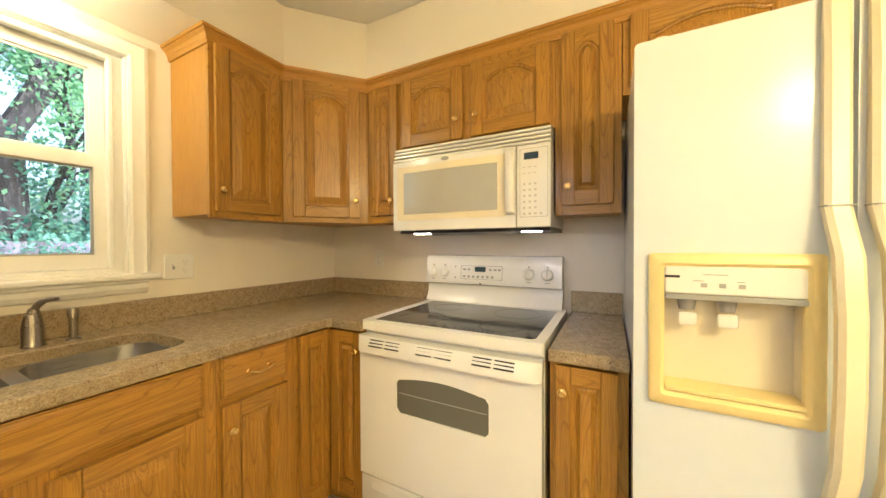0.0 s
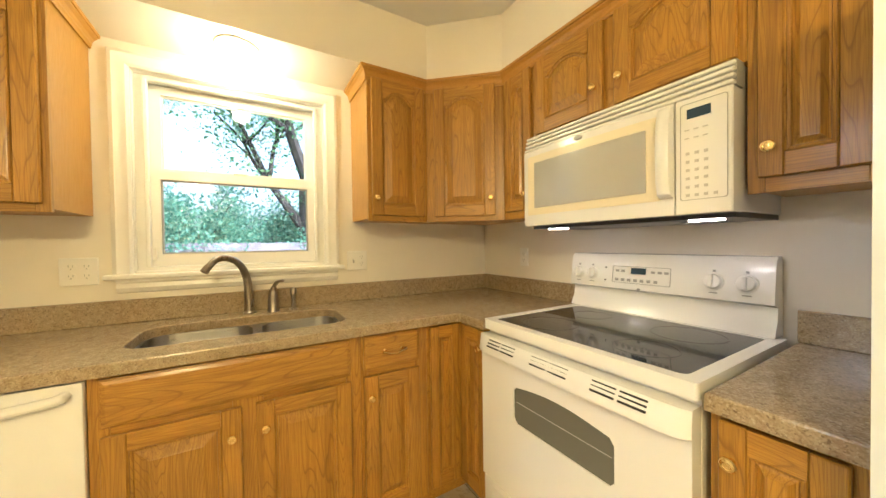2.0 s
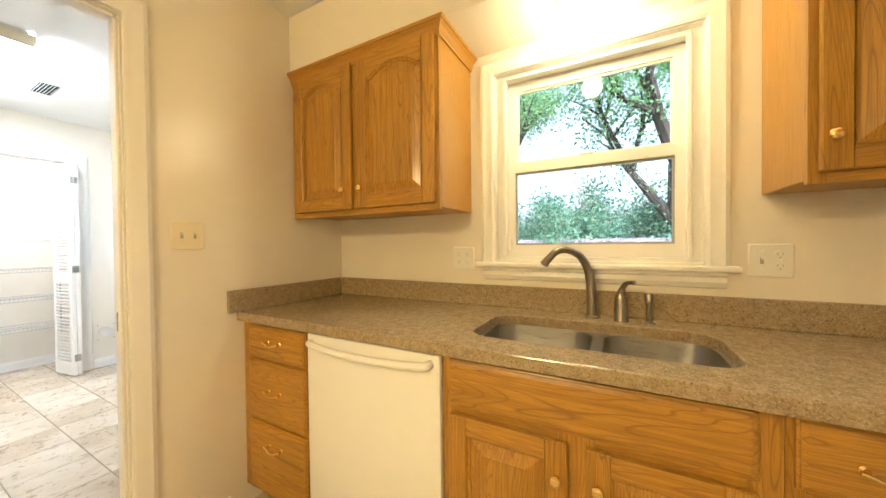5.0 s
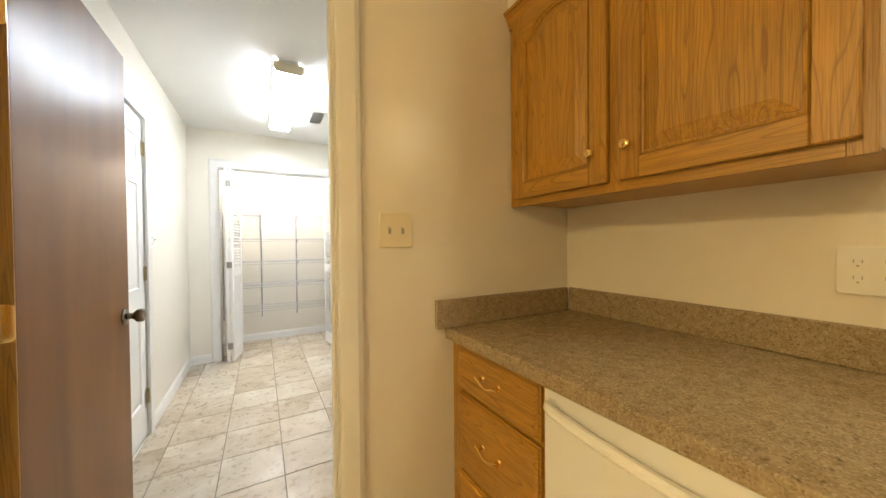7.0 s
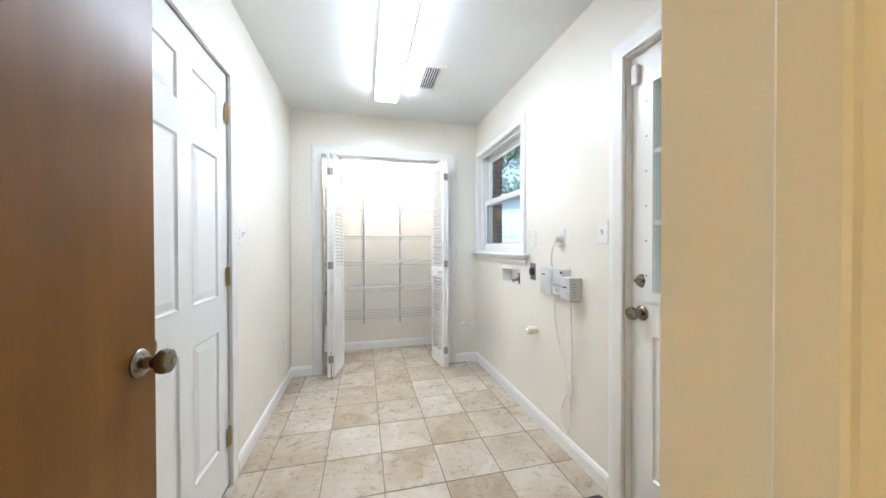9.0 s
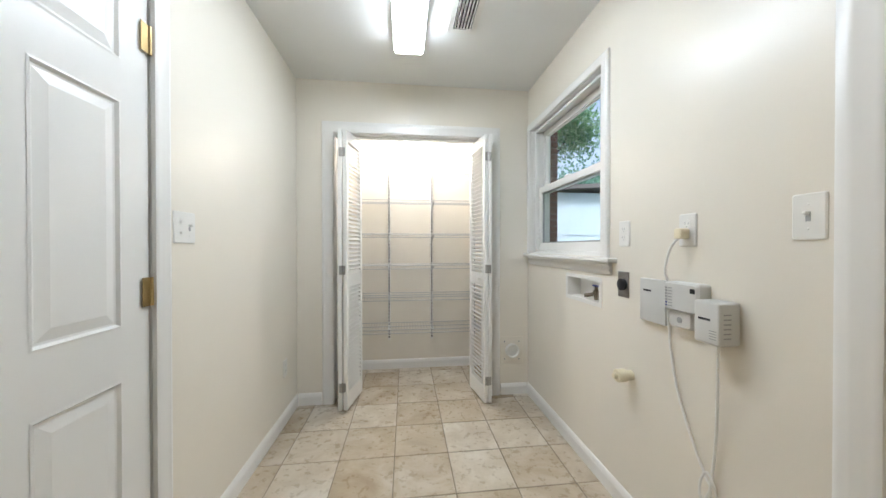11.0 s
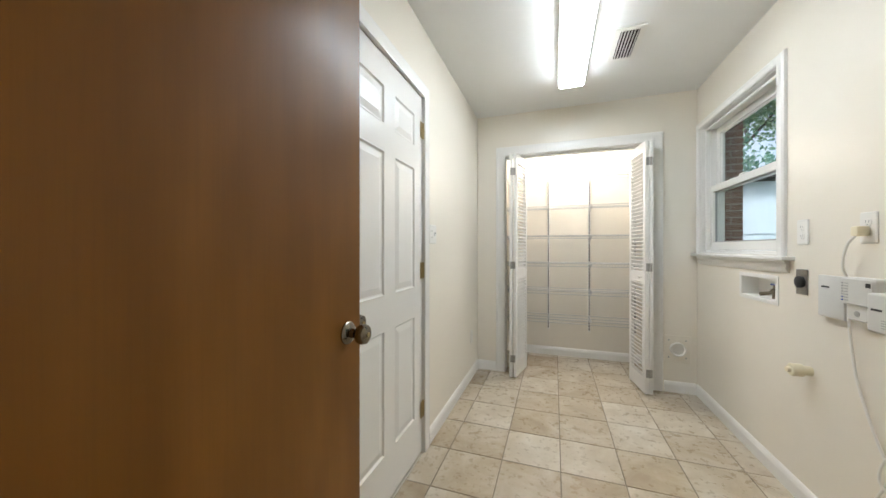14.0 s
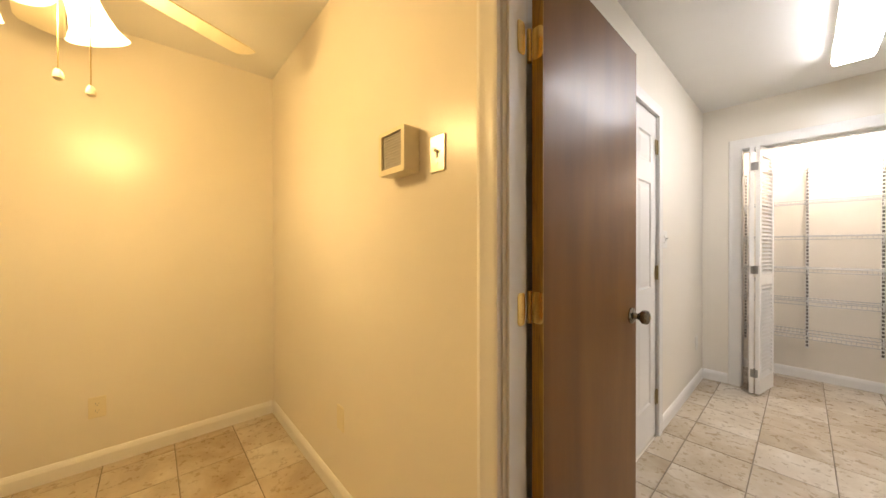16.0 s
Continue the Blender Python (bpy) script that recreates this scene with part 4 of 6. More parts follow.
part("caption_bar", boxes((0.14, 0.185, -0.0132, -0.0121, 1.171, 1.173), (0.12, 0.14, -0.0132, -0.0121, 1.156, 1.158), (0.2, 0.215, -0.0132, -0.0121, 1.156, 1.158)), GREY_PLASTIC, ctrlp)
part("grey_band", boxes((DX0 + 0.034, DX1 - 0.024, -0.0135, -0.001, 1.111, 1.124), bevel=0.002), GREY_PLASTIC, ctrlp)
niche = part("dispenser_niche", boxes((DX0 + 0.03, DX1 - 0.02, 0.062, 0.069, DZ0 + 0.031, 1.124)), IVORY, fd, "cream dispenser niche")
for x in (DX0 + 0.0301, DX1 - 0.024):
    part("niche_side", boxes((x, x + 0.0039, 0.0005, 0.0615, DZ0 + 0.031, 1.124)), IVORY, niche)
part("drip_tray", boxes((DX0 + 0.0345, DX1 - 0.0245, -0.012, 0.061, DZ0 + 0.034, DZ0 + 0.046), bevel=0.002), CREAM_PLASTIC, niche)
for x in (0.115, 0.192):
    pad = part("dispenser_paddle", boxes((x - 0.019, x + 0.019, 0.012, 0.022, 1.045, 1.078), bevel=0.006, seg=2), WHITE_PLASTIC, niche, "", True)
    part("chute", lathe([(0, 0), (0.016, 0), (0.022, 0.03), (0, 0.03)], pose(x, 0.03, 1.082), 14), GREY_PLASTIC, pad, "", True)
rd = part("fridge_door", prism([rrect(0.388, fw, 0.10, 1.752, 0.012, 3)], "y", 0.0, 0.070), FRIDGE, fr, "white refrigerator door", True)
part("door_gasket", boxes((0.006, fw - 0.006, 0.0705, 0.0745, 0.10, 1.747)), GREY_PLASTIC, fr)
for d, x, s in ((fd, 0.352, -1), (rd, 0.417, 1)):
    zs = [(0.11, 0.004), (0.30, 0.012), (0.66, 0.016), (0.72, 0.03), (0.80, 0.055), (0.95, 0.066), (1.10, 0.066), (1.22, 0.055), (1.28, 0.03), (1.32, 0.016), (1.60, 0.012), (1.750, 0.006)]
    hb = bmesh.new()
    rings(hb, [[Vector((x + dx, y, z)) for dx, y in ((-0.018, -o + 0.014 if o > 0.02 else -0.0005), (-0.020, -o - 0.006), (-0.012, -o - 0.014), (0.012, -o - 0.014), (0.020, -o - 0.006), (0.018, -o + 0.014 if o > 0.02 else -0.0005))] for z, o in zs], True, True)
    part("handle", hb, IVORY, d, "cream full-height door handle", True)
    part("handle_joint", boxes((x - 0.0205, x + 0.0205, -0.0335, -0.001, 1.318, 1.321)), GREY_PLASTIC, d)

# ---- doors ----
def raised_panel(parent, x0, x1, z0, z1, y, out, material, name="panel"):
    """A moulded raised panel set in a door face; out is -1 or +1."""
    lo = [[Vector((u, y + out * d, v)) for u, v in rect(x0 + i, x1 - i, z0 + i, z1 - i)] for i, d in ((-0.002, 0.001), (0.004, 0.002), (0.010, -0.006), (0.016, -0.007), (0.042, -0.0015), (0.044, -0.001))]
    return part(name, rings(bmesh.new(), lo), material, parent)


def knob_set(parent, x, z, y, out, material, deadbolt=None):
    """A round door knob on its rose, standing out from the face at local y."""
    a = 90 if out < 0 else -90
    k = part("door_knob", lathe([(0, 0), (0.033, 0), (0.033, 0.004), (0.028, 0.010), (0.014, 0.014), (0.012, 0.026), (0.018, 0.034), (0.027, 0.042), (0.029, 0.053), (0.026, 0.063), (0.015, 0.068), (0, 0.069)], pose(x, y, z, a, 0, 0), 22), material, parent, "aged metal door knob", True)
    part("keyhole", lathe([(0, 0), (0.007, 0), (0.007, 0.002), (0, 0.002)], pose(x, y + out * 0.069, z, a, 0, 0), 12), OLD_BRASS, k)
    if deadbolt:
        d = part("deadbolt", lathe([(0, 0), (0.030, 0), (0.030, 0.005), (0.024, 0.014), (0, 0.015)], pose(x, y, deadbolt, a, 0, 0), 22), material, parent, "aged metal deadbolt turn", True)
        part("thumb_turn", boxes((x - 0.020, x + 0.020, min(y + out * 0.015, y + out * 0.030), max(y + out * 0.015, y + out * 0.030), deadbolt - 0.006, deadbolt + 0.006), bevel=0.003), material, d)
    return k


def butt_hinge(parent, m, material=OLD_BRASS, h=0.09):
    bm = lathe([(0, -h / 2), (0.0065, -h / 2), (0.0065, h / 2), (0, h / 2)], I4, 10)
    box(bm, -0.001, 0.001, 0, 0.034, -h / 2, h / 2)
    bm.transform(m)
    return part("hinge", bm, material, parent, "brass butt hinge", True)


# six-panel door in the laundry's east wall; local x runs along -y, faces -x
pd = thing("door_1", pose(L + 0.004, -1.8865, 0, 0, 0, -90), "closed white six-panel door with aged knob", "door", kind="structure")
PAN = [(0.105, 0.335), (0.435, 0.665)]
PZ = [(0.235, 0.80), (0.955, 1.605), (1.725, 1.90)]
part("leaf", prism([rect(0, 0.767, 0.012, 2.03)] + [rect(a, b, c, d) for a, b in PAN for c, d in PZ], "y", 0.001, 0.036), TRIM, pd)
for a, b in PAN:
    for c, d in PZ:
        raised_panel(pd, a, b, c, d, 0.001, -1, TRIM)
part("backing", boxes((0.05, 0.72, 0.016, 0.034, 0.2, 1.95)), TRIM, pd)
knob_set(pd, 0.06, 0.90, 0.0, -1, BRONZE, 1.035)
for z in (0.255, 1.045, 1.84):
    butt_hinge(pd, pose(0.7665, -0.006, z, 0, 0, 90))

# outside door with nine lights; local x runs along +y from the lock edge, faces +x
xd = thing("door_2", pose(R - 0.032, XD[0] + 0.0185, 0, 0, 0, 90), "white outside door with nine glass lights and aged knob", "door", kind="structure")
xw = XD[1] - XD[0] - 0.037
GX0, GX1, GZ0, GZ1 = 0.105, xw - 0.105, 0.985, 1.885
part("leaf", prism([rect(0, xw, 0.012, 2.03), rect(GX0, GX1, GZ0, GZ1), rect(0.11, 0.345, 0.20, 0.815), rect(xw - 0.345, xw - 0.11, 0.20, 0.815)], "y", 0.0, 0.044), TRIM, xd)
for a, b in ((0.11, 0.345), (xw - 0.345, xw - 0.11)):
    raised_panel(xd, a, b, 0.20, 0.815, 0.0, -1, TRIM)
part("backing", boxes((0.08, xw - 0.08, 0.018, 0.042, 0.17, 0.84)), TRIM, xd)
bm = prism([rrect(GX0 - 0.03, GX1 + 0.03, GZ0 - 0.03, GZ1 + 0.03, 0.006, 2), rect(GX0 + 0.012, GX1 - 0.012, GZ0 + 0.012, GZ1 - 0.012)], "y", -0.010, -0.0005)
lite = part("light_frame", bm, TRIM, xd, "white plastic glazing frame with screw caps")
for i in (1, 2):
    x = GX0 + (GX1 - GX0) * i / 3
    part("muntin", boxes((x - 0.011, x + 0.011, -0.007, 0.016, GZ0 + 0.0125, GZ1 - 0.0125), bevel=0.004), TRIM, lite)
    z = GZ0 + (GZ1 - GZ0) * i / 3
    part("muntin", boxes((GX0 + 0.0125, GX1 - 0.0125, -0.006, 0.015, z - 0.011, z + 0.011), bevel=0.004), TRIM, lite)
for i in range(6):
    for x in (GX0 - 0.018, GX1 + 0.018):
        part("screw_cap", lathe([(0, 0), (0.005, 0), (0.004, 0.002), (0, 0.0022)], pose(x, -0.010, GZ0 + 0.08 + 0.148 * i, 90, 0, 0), 8), GREY_PLASTIC, lite)
for i in range(3):
    for j in range(3):
        x0, z0 = GX0 + (GX1 - GX0) * i / 3, GZ0 + (GZ1 - GZ0) * j / 3
        g = part("pane", boxes((x0 + 0.001, x0 + (GX1 - GX0) / 3 - 0.001, 0.019, 0.023, z0 + 0.001, z0 + (GZ1 - GZ0) / 3 - 0.001)), PANE, lite)
        g.visible_shadow = False
knob_set(xd, 0.058, 0.90, 0.0, -1, BRONZE, 1.04)
part("threshold", boxes((-0.015, xw + 0.015, -0.02, 0.13, 0.001, 0.011)), OLD_BRASS, xd, "metal threshold")
part("door_closer", boxes((0.01, 0.045, -0.02, -0.002, 1.90, 1.985), bevel=0.004), WHITE_PLASTIC, xd, "white alarm contact")

# brown flush door, open into the laundry; local x runs from the hinge along -y
bd = thing("door_3", pose(0.342, -1.056, 0, 0, 0, -90), "open flush door in brown stained wood with brass hinges", "door", kind="structure")
leaf = part("leaf", boxes((0.004, 0.740, 0.0, 0.035, 0.012, 2.03), bevel=0.0015), STAINED, bd)
part("edge_strip", boxes((0.0, 0.0038, 0.0005, 0.0345, 0.012, 2.03)), OAK_V, bd, "lighter wooden edge")
knob_set(bd, 0.677, 0.925, -0.0005, -1, BRONZE)
knob_set(bd, 0.677, 0.925, 0.0355, 1, BRONZE)
for z in (0.25, 1.04, 1.775):
    part("hinge", prism([rrect(0.0, 0.033, z - 0.0445, z + 0.0445, 0.01, 3)], "x", -0.002, -0.0002), BRASS, bd, "bright brass hinge leaf")
    part("hinge_barrel", lathe([(0, -0.046), (0.0065, -0.046), (0.0065, 0.046), (0, 0.046)], pose(-0.004, 0.041, z), 10), BRASS, bd, "", True)
    jm = prism([rrect(-1.019, -0.986, z - 0.0445, z + 0.0445, 0.01, 3)], "x", 0.3745, 0.3768)
    tagged(part("jamb_hinge_leaf", jm, BRASS), "bright brass hinge leaf on the white jamb", "hinge", "jamb hinge leaves")


# ---- closet ----
WIRE = paint("grey_white_coated_wire", (0.50, 0.49, 0.47), 0.4, 0.0, 0.02)
SLOT = paint("dark_slot_shadow", (0.12, 0.11, 0.10), 0.7, 0.0, 0.05)
SLAT = {}


def louvre_panel(m, label):
    """One louvred door panel; local x across (0 to 0.285), y thickness, z up."""
    lp = thing("louvred_door", m, label, "closet door", "bifold closet doors")
    w, t = 0.315, 0.028
    for x0 in (0.0, w - 0.035):
        part("stile", boxes((x0, x0 + 0.035, 0, t, 0.015, 2.025), bevel=0.002), TRIM, lp)
    for z0, z1 in ((0.015, 0.14), (0.895, 0.985), (1.945, 2.025)):
        part("rail", boxes((0.0352, w - 0.0352, 0.001, t - 0.001, z0, z1), bevel=0.002), TRIM, lp)
    if "slat" not in SLAT:
        bm = boxes((0.0, w - 0.071, -0.016, 0.016, -0.003, 0.003), bevel=0.001)
        bm.transform(pose(0, 0, 0, 38, 0, 0))
        SLAT["slat"] = mesh_of("slat", bm, TRIM)
    for z0, z1 in ((0.14, 0.895), (0.985, 1.945)):
        n = round((z1 - z0) / 0.031)
        for i in range(n):
            s = new("slat", SLAT["slat"])
            s.parent = lp
            s.location = (0.0355, t / 2, z0 + (z1 - z0) * (i + 0.5) / n)
    return lp


def bifold(side, pivot, fold, track):
    for a, b in ((pivot, fold), ((fold[0] - 0.064 if side > 0 else fold[0] + 0.003, fold[1]), track)):
        d = Vector((b[0] - a[0], b[1] - a[1]))
        ang2 = math.degrees(math.atan2(d.y, d.x))
        lp = louvre_panel(pose(a[0], a[1], 0, 0, 0, ang2), "white louvred bifold closet door panel, folded open")
    for z in (0.18, 1.02, 1.86):
        bm = boxes((-0.022, 0.022, 0.0, 0.003, -0.032, 0.032), bevel=0.001)
        lathe([(0, -0.032), (0.006, -0.032), (0.006, 0.032), (0, 0.032)], pose(0, 0.004, 0), 8, bm)
        bm.transform(pose(fold[0] - (0.031 if side > 0 else 0.0), fold[1] + 0.003, z))
        tagged(part("bifold_hinge", bm, STEEL), "steel hinge joining two louvred panels", "hinge", "bifold hinges")
    return lp


lp = bifold(1, (0.190, -4.20), (0.160, -3.89), (0.030, -4.20))
part("knob", lathe(KNOB, pose(0.06, 0.028, 0.94, -90, 0, 0), 12), WHITE_PLASTIC, lp, "white knob", True)
lp = bifold(-1, (-0.955, -4.20), (-0.932, -3.885), (-0.880, -4.20))
part("knob", lathe(KNOB, pose(0.06, 0.028, 0.94, -90, 0, 0), 12), WHITE_PLASTIC, lp, "white knob", True)
struct("closet_track", boxes((-0.98, 0.215, -4.125, -4.085, 2.026, 2.041)), TRIM, "metal bifold track under the closet head", "track")

for x in (-0.161, -0.574, 0.25, -1.0):
    st = thing("shelf_standard", pose(x, CB, 0), "slotted white shelf standard on the closet wall", "shelf standard", "closet shelf standards")
    part("channel", boxes((-0.0125, 0.0125, 0.001, 0.016, 0.28, 1.95), bevel=0.001), WHITE_PLASTIC, st)
    # flat dark bars on the channel; the slots' inner shade is painted
    tagged(part("slot_row", boxes(*[(-0.0075 + s, 0.0075 + s, 0.0162, 0.0168, 0.30 + 0.032 * i, 0.321 + 0.032 * i) for i in range(51) for s in (0.0,)]), SLOT, st), kind="stuff")
for z in (0.45, 0.74, 1.02, 1.30, 1.60, 1.905):
    sh = thing("wire_shelf", pose(0, CB, z), "white coated wire shelf on brackets in the closet", "shelf", "closet wire shelves")
    for nm, y, dz in (("back_rod", 0.02, 0.0), ("front_rod", 0.305, 0.0), ("lip_rod", 0.307, -0.03), ("middle_rod", 0.16, -0.004)):
        part(nm, tube([(R + 0.01, y, dz), (L - 0.01, y, dz)], 0.0036, 6), WIRE, sh)
    bm = bmesh.new()
    for i in range(70):
        x = R + 0.02 + (L - R - 0.04) * i / 69
        box(bm, x - 0.0013, x + 0.0013, 0.018, 0.309, 0.0025, 0.0052)
        box(bm, x - 0.0013, x + 0.0013, 0.3072, 0.3098, -0.03, 0.0024)
    tagged(part("wire_deck", bm, WIRE, sh), kind="stuff")
    for x in (-0.161, -0.574, 0.25, -1.0):
        part("bracket", prism([[(0.017, -0.002), (0.30, -0.006), (0.30, -0.014), (0.10, -0.05), (0.017, -0.075)]], "x", x - 0.002, x + 0.002), WIRE, sh)
cl = thing("closet_light", pose(-0.38, -4.45, H - 0.001), "white porcelain lampholder with a lit bulb on the closet ceiling", "lamp")
part("holder", lathe([(0, -0.03), (0.04, -0.03), (0.055, -0.005), (0.055, 0.0), (0, 0.0)], I4, 18), WHITE_PLASTIC, cl, "", True)
part("bulb", lathe([(0, -0.11), (0.018, -0.105), (0.028, -0.085), (0.028, -0.065), (0.015, -0.035), (0.013, -0.0305), (0, -0.0305)], I4, 16), glow("lit_bulb", (1.0, 0.93, 0.82), 12.0), cl, "lit bulb", True)

# ---- laundry ceiling and walls ----
fl = thing("ceiling_light", pose(-0.341, -2.905, H - 0.001), "long fluorescent wrap light, lit, with cream end caps", "lamp")
part("pan", boxes((-0.065, 0.065, -0.61, 0.61, -0.02, 0.0)), WHITE_PLASTIC, fl)
prof = [(-0.088, -0.012), (-0.090, -0.05), (-0.078, -0.078), (0.078, -0.078), (0.090, -0.05), (0.088, -0.012)]
# opaque strips added along both sides to keep the glow off the ceiling
part("glow_baffle", boxes((-0.090, -0.0885, -0.606, 0.606, -0.046, 0.0), (0.0885, 0.090, -0.606, 0.606, -0.046, 0.0)), WHITE_PLASTIC, fl)
low = [(-0.088, -0.046), (-0.088, -0.055), (-0.076, -0.078), (0.076, -0.078), (0.088, -0.055), (0.088, -0.046)]
part("diffuser", rings(bmesh.new(), [[Vector((x, y, z)) for x, z in low] for y in (-0.606, 0.606)], True, True), DIFFUSER, fl, "lit prismatic diffuser")
for y in (-0.611, 0.6065):
    part("end_cap", rings(bmesh.new(), [[Vector((x * 1.02, yy, z * 1.02 + 0.001)) for x, z in prof] for yy in (y, y + 0.0045)], True, True), IVORY, fl, "cream metal end cap")
vt = thing("ceiling_vent", pose(-0.642, -3.212, H - 0.001), "white metal ceiling register with open slats", "vent")
part("frame", prism([rrect(-0.083, 0.083, -0.18, 0.18, 0.006, 2), rect(-0.052, 0.052, -0.148, 0.148)], "z", -0.008, 0.0), WHITE_PLASTIC, vt)
# near-black sheet paints the shade behind the slats
part("backing", boxes((-0.053, 0.053, -0.149, 0.149, -0.0015, -0.0005)), SHADOW, vt)
for i in range(6):
    bm = boxes((-0.0085, 0.0085, -0.148, 0.148, -0.0008, 0.0008))
    bm.transform(pose(-0.043 + 0.0172 * i, 0, -0.0085, 0, 52, 0))
    part("slat", bm, WHITE_PLASTIC, vt)


def plate(m, gangs, kinds, label, category, material=WHITE_PLASTIC):
    """A wall plate; local x across, z up, y into the wall. kinds: t toggle, o duplex outlet, b blank, s small rocker pair."""
    w = 0.07 + 0.046 * (gangs - 1)
    pl = thing("wall_plate", m, label, category)
    lo = [[Vector((u, y, v)) for u, v in rrect(-w / 2 + i, w / 2 - i, -0.0575 + i, 0.0575 - i, 0.005, 2)] for i, y in ((0, -0.0005), (0, -0.003), (0.003, -0.006))]
    part("plate", rings(bmesh.new(), lo, True, True), material, pl, "", True)
    for i, k in enumerate(kinds):
        x = (i - (len(kinds) - 1) / 2) * 0.046
        if k == "t":
            part("toggle_slot", boxes((x - 0.005, x + 0.005, -0.0068, -0.0061, -0.012, 0.012)), GREY_PLASTIC, pl)
            bm = boxes((x - 0.0035, x + 0.0035, -0.020, -0.0069, -0.004, 0.004), bevel=0.001)
            bm.transform(pose(0, 0, 0.004, -18, 0, 0))
            part("toggle", bm, material, pl)
        elif k == "o":
            for z in (-0.0195, 0.0195):
                o = part("socket", lathe([(0, 0), (0.0165, 0), (0.0165, 0.0012), (0, 0.0013)], pose(x, -0.0061, z, 90, 0, 0), 16), material, pl)
                part("slot_face", boxes((x - 0.0075, x - 0.0055, -0.0080, -0.0075, z - 0.001, z + 0.008), (x + 0.0055, x + 0.0075, -0.0080, -0.0075, z - 0.001, z + 0.007), (x - 0.002, x + 0.002, -0.0080, -0.0075, z - 0.010, z - 0.006)), GREY_PLASTIC, o)
        elif k == "s":
            for z in (-0.02, 0.02):
                part("toggle", boxes((x - 0.008, x + 0.008, -0.013, -0.0061, z - 0.004, z + 0.004), bevel=0.001), material, pl)
        for z in ((-0.03, 0.03) if k in "ts" else (0.0,) if k == "o" else ()):
            part("screw", lathe([(0, 0), (0.003, 0), (0.002, 0.001), (0, 0.001)], pose(x, -0.0061, z, 90, 0, 0), 8), material, pl)
    return pl


SW, OUT = "light switch", "outlet"
PLATE_METAL = Mat("satin_plate_metal", (0.72, 0.66, 0.54), 0.32, 1.0).m
GRILLE = paint("pale_grey_grille", (0.40, 0.38, 0.34), 0.6, 0.0, 0.05)
plate(pose(-0.556, PK, 1.263, 0, 0, 180), 2, "tt", "cream double toggle switch plate beside the doorway", SW, IVORY)
plate(pose(W, 1.087, 1.148, 0, 0, 90), 2, "to", "cream plate with a toggle switch and an outlet", SW, WHITE_PLASTIC)
plate(pose(W, -0.066, 1.145, 0, 0, 90), 2, "oo", "cream double outlet plate beside the window", SW, WHITE_PLASTIC)
plate(pose(-0.985, S, 1.149), 1, "o", "cream duplex outlet above the worktop", OUT, WHITE_PLASTIC)
plate(pose(R, -2.88, 1.244, 0, 0, 90), 1, "o", "white duplex outlet under the laundry window", OUT)
plate(pose(R, -2.55, 1.244, 0, 0, 90), 1, "o", "white duplex outlet with a plugged-in cord", OUT)
plate(pose(R, -2.206, 1.26, 0, 0, 90), 1, "t", "white toggle switch beside the outside door", SW)
plate(pose(L, -2.81, 1.257, 0, 0, -90), 2, "st", "white switch plate with three toggles beside the panelled door", SW)
plate(pose(L, -3.80, 0.37, 0, 0, -90), 1, "o", "white duplex outlet low on the laundry wall", OUT)
plate(pose(E, -0.03, 0.33, 0, 0, -90), 1, "o", "cream duplex outlet low on the dining wall", OUT, IVORY)
plate(pose(1.33, PK, 0.40, 0, 0, 180), 1, "b", "cream blank plate low on the dining wall", "wall plate", IVORY)
plate(pose(0.623, PK, 1.499, 0, 0, 180), 1, "t", "metal toggle switch plate beside the doorway", SW, PLATE_METAL)

ch = thing("door_chime", pose(0.798, PK, 1.532, 0, 0, 180), "cream door chime box with a grey grille front", "chime")
part("case", prism([rrect(-0.078, 0.078, -0.075, 0.075, 0.008, 3), rrect(-0.060, 0.060, -0.055, 0.062, 0.004, 2)], "y", -0.062, -0.0005), IVORY, ch)
gr = part("grille", boxes((-0.061, 0.061, -0.052, -0.046, -0.056, 0.063)), GRILLE, ch, "grey cloth grille")
for i in range(12):
    part("rib", boxes((-0.060, 0.060, -0.0545, -0.0522, -0.051 + 0.0095 * i, -0.047 + 0.0095 * i)), GRILLE, gr)

# washer box, dryer socket, pipe stub, dryer vent
wb = thing("washer_box", pose(R, -3.233, 0.952, 0, 0, 90), "white recessed washer box with a blue-handled valve", "washer box")
part("tray", prism([rect(-0.167, 0.167, -0.062, 0.062), rect(-0.160, 0.160, -0.055, 0.055)], "y", 0.0, 0.085), WHITE_PLASTIC, wb)
part("back_plate", boxes((-0.16, 0.16, 0.080, 0.085, -0.055, 0.055)), WHITE_PLASTIC, wb)
part("flange", prism([rrect(-0.182, 0.182, -0.076, 0.076, 0.006, 2), rect(-0.160, 0.160, -0.055, 0.055)], "y", -0.004, -0.0005), WHITE_PLASTIC, wb)
vv = part("valve", lathe([(0, -0.05), (0.012, -0.05), (0.012, -0.02), (0.018, -0.018), (0.018, 0.0), (0.01, 0.004), (0.007, 0.022), (0, 0.022)], pose(0.07, 0.04, -0.004), 14), BRONZE, wb, "dark brass washer valve", True)
part("spout", tube([(0.07, 0.04, -0.02), (0.045, 0.01, -0.03), (0.03, -0.004, -0.034)], 0.011, 10), BRONZE, vv, "", True)
BLUE = paint("blue_handle_paint", (0.02, 0.06, 0.30), 0.35, 0.0, 0.05)
part("handle", boxes((0.035, 0.105, 0.034, 0.046, 0.016, 0.026), bevel=0.004), BLUE, vv, "blue lever handle")
ds = thing("dryer_socket", pose(R, -2.886, 1.015, 0, 0, 90), "steel plate with a round black dryer socket", "outlet")
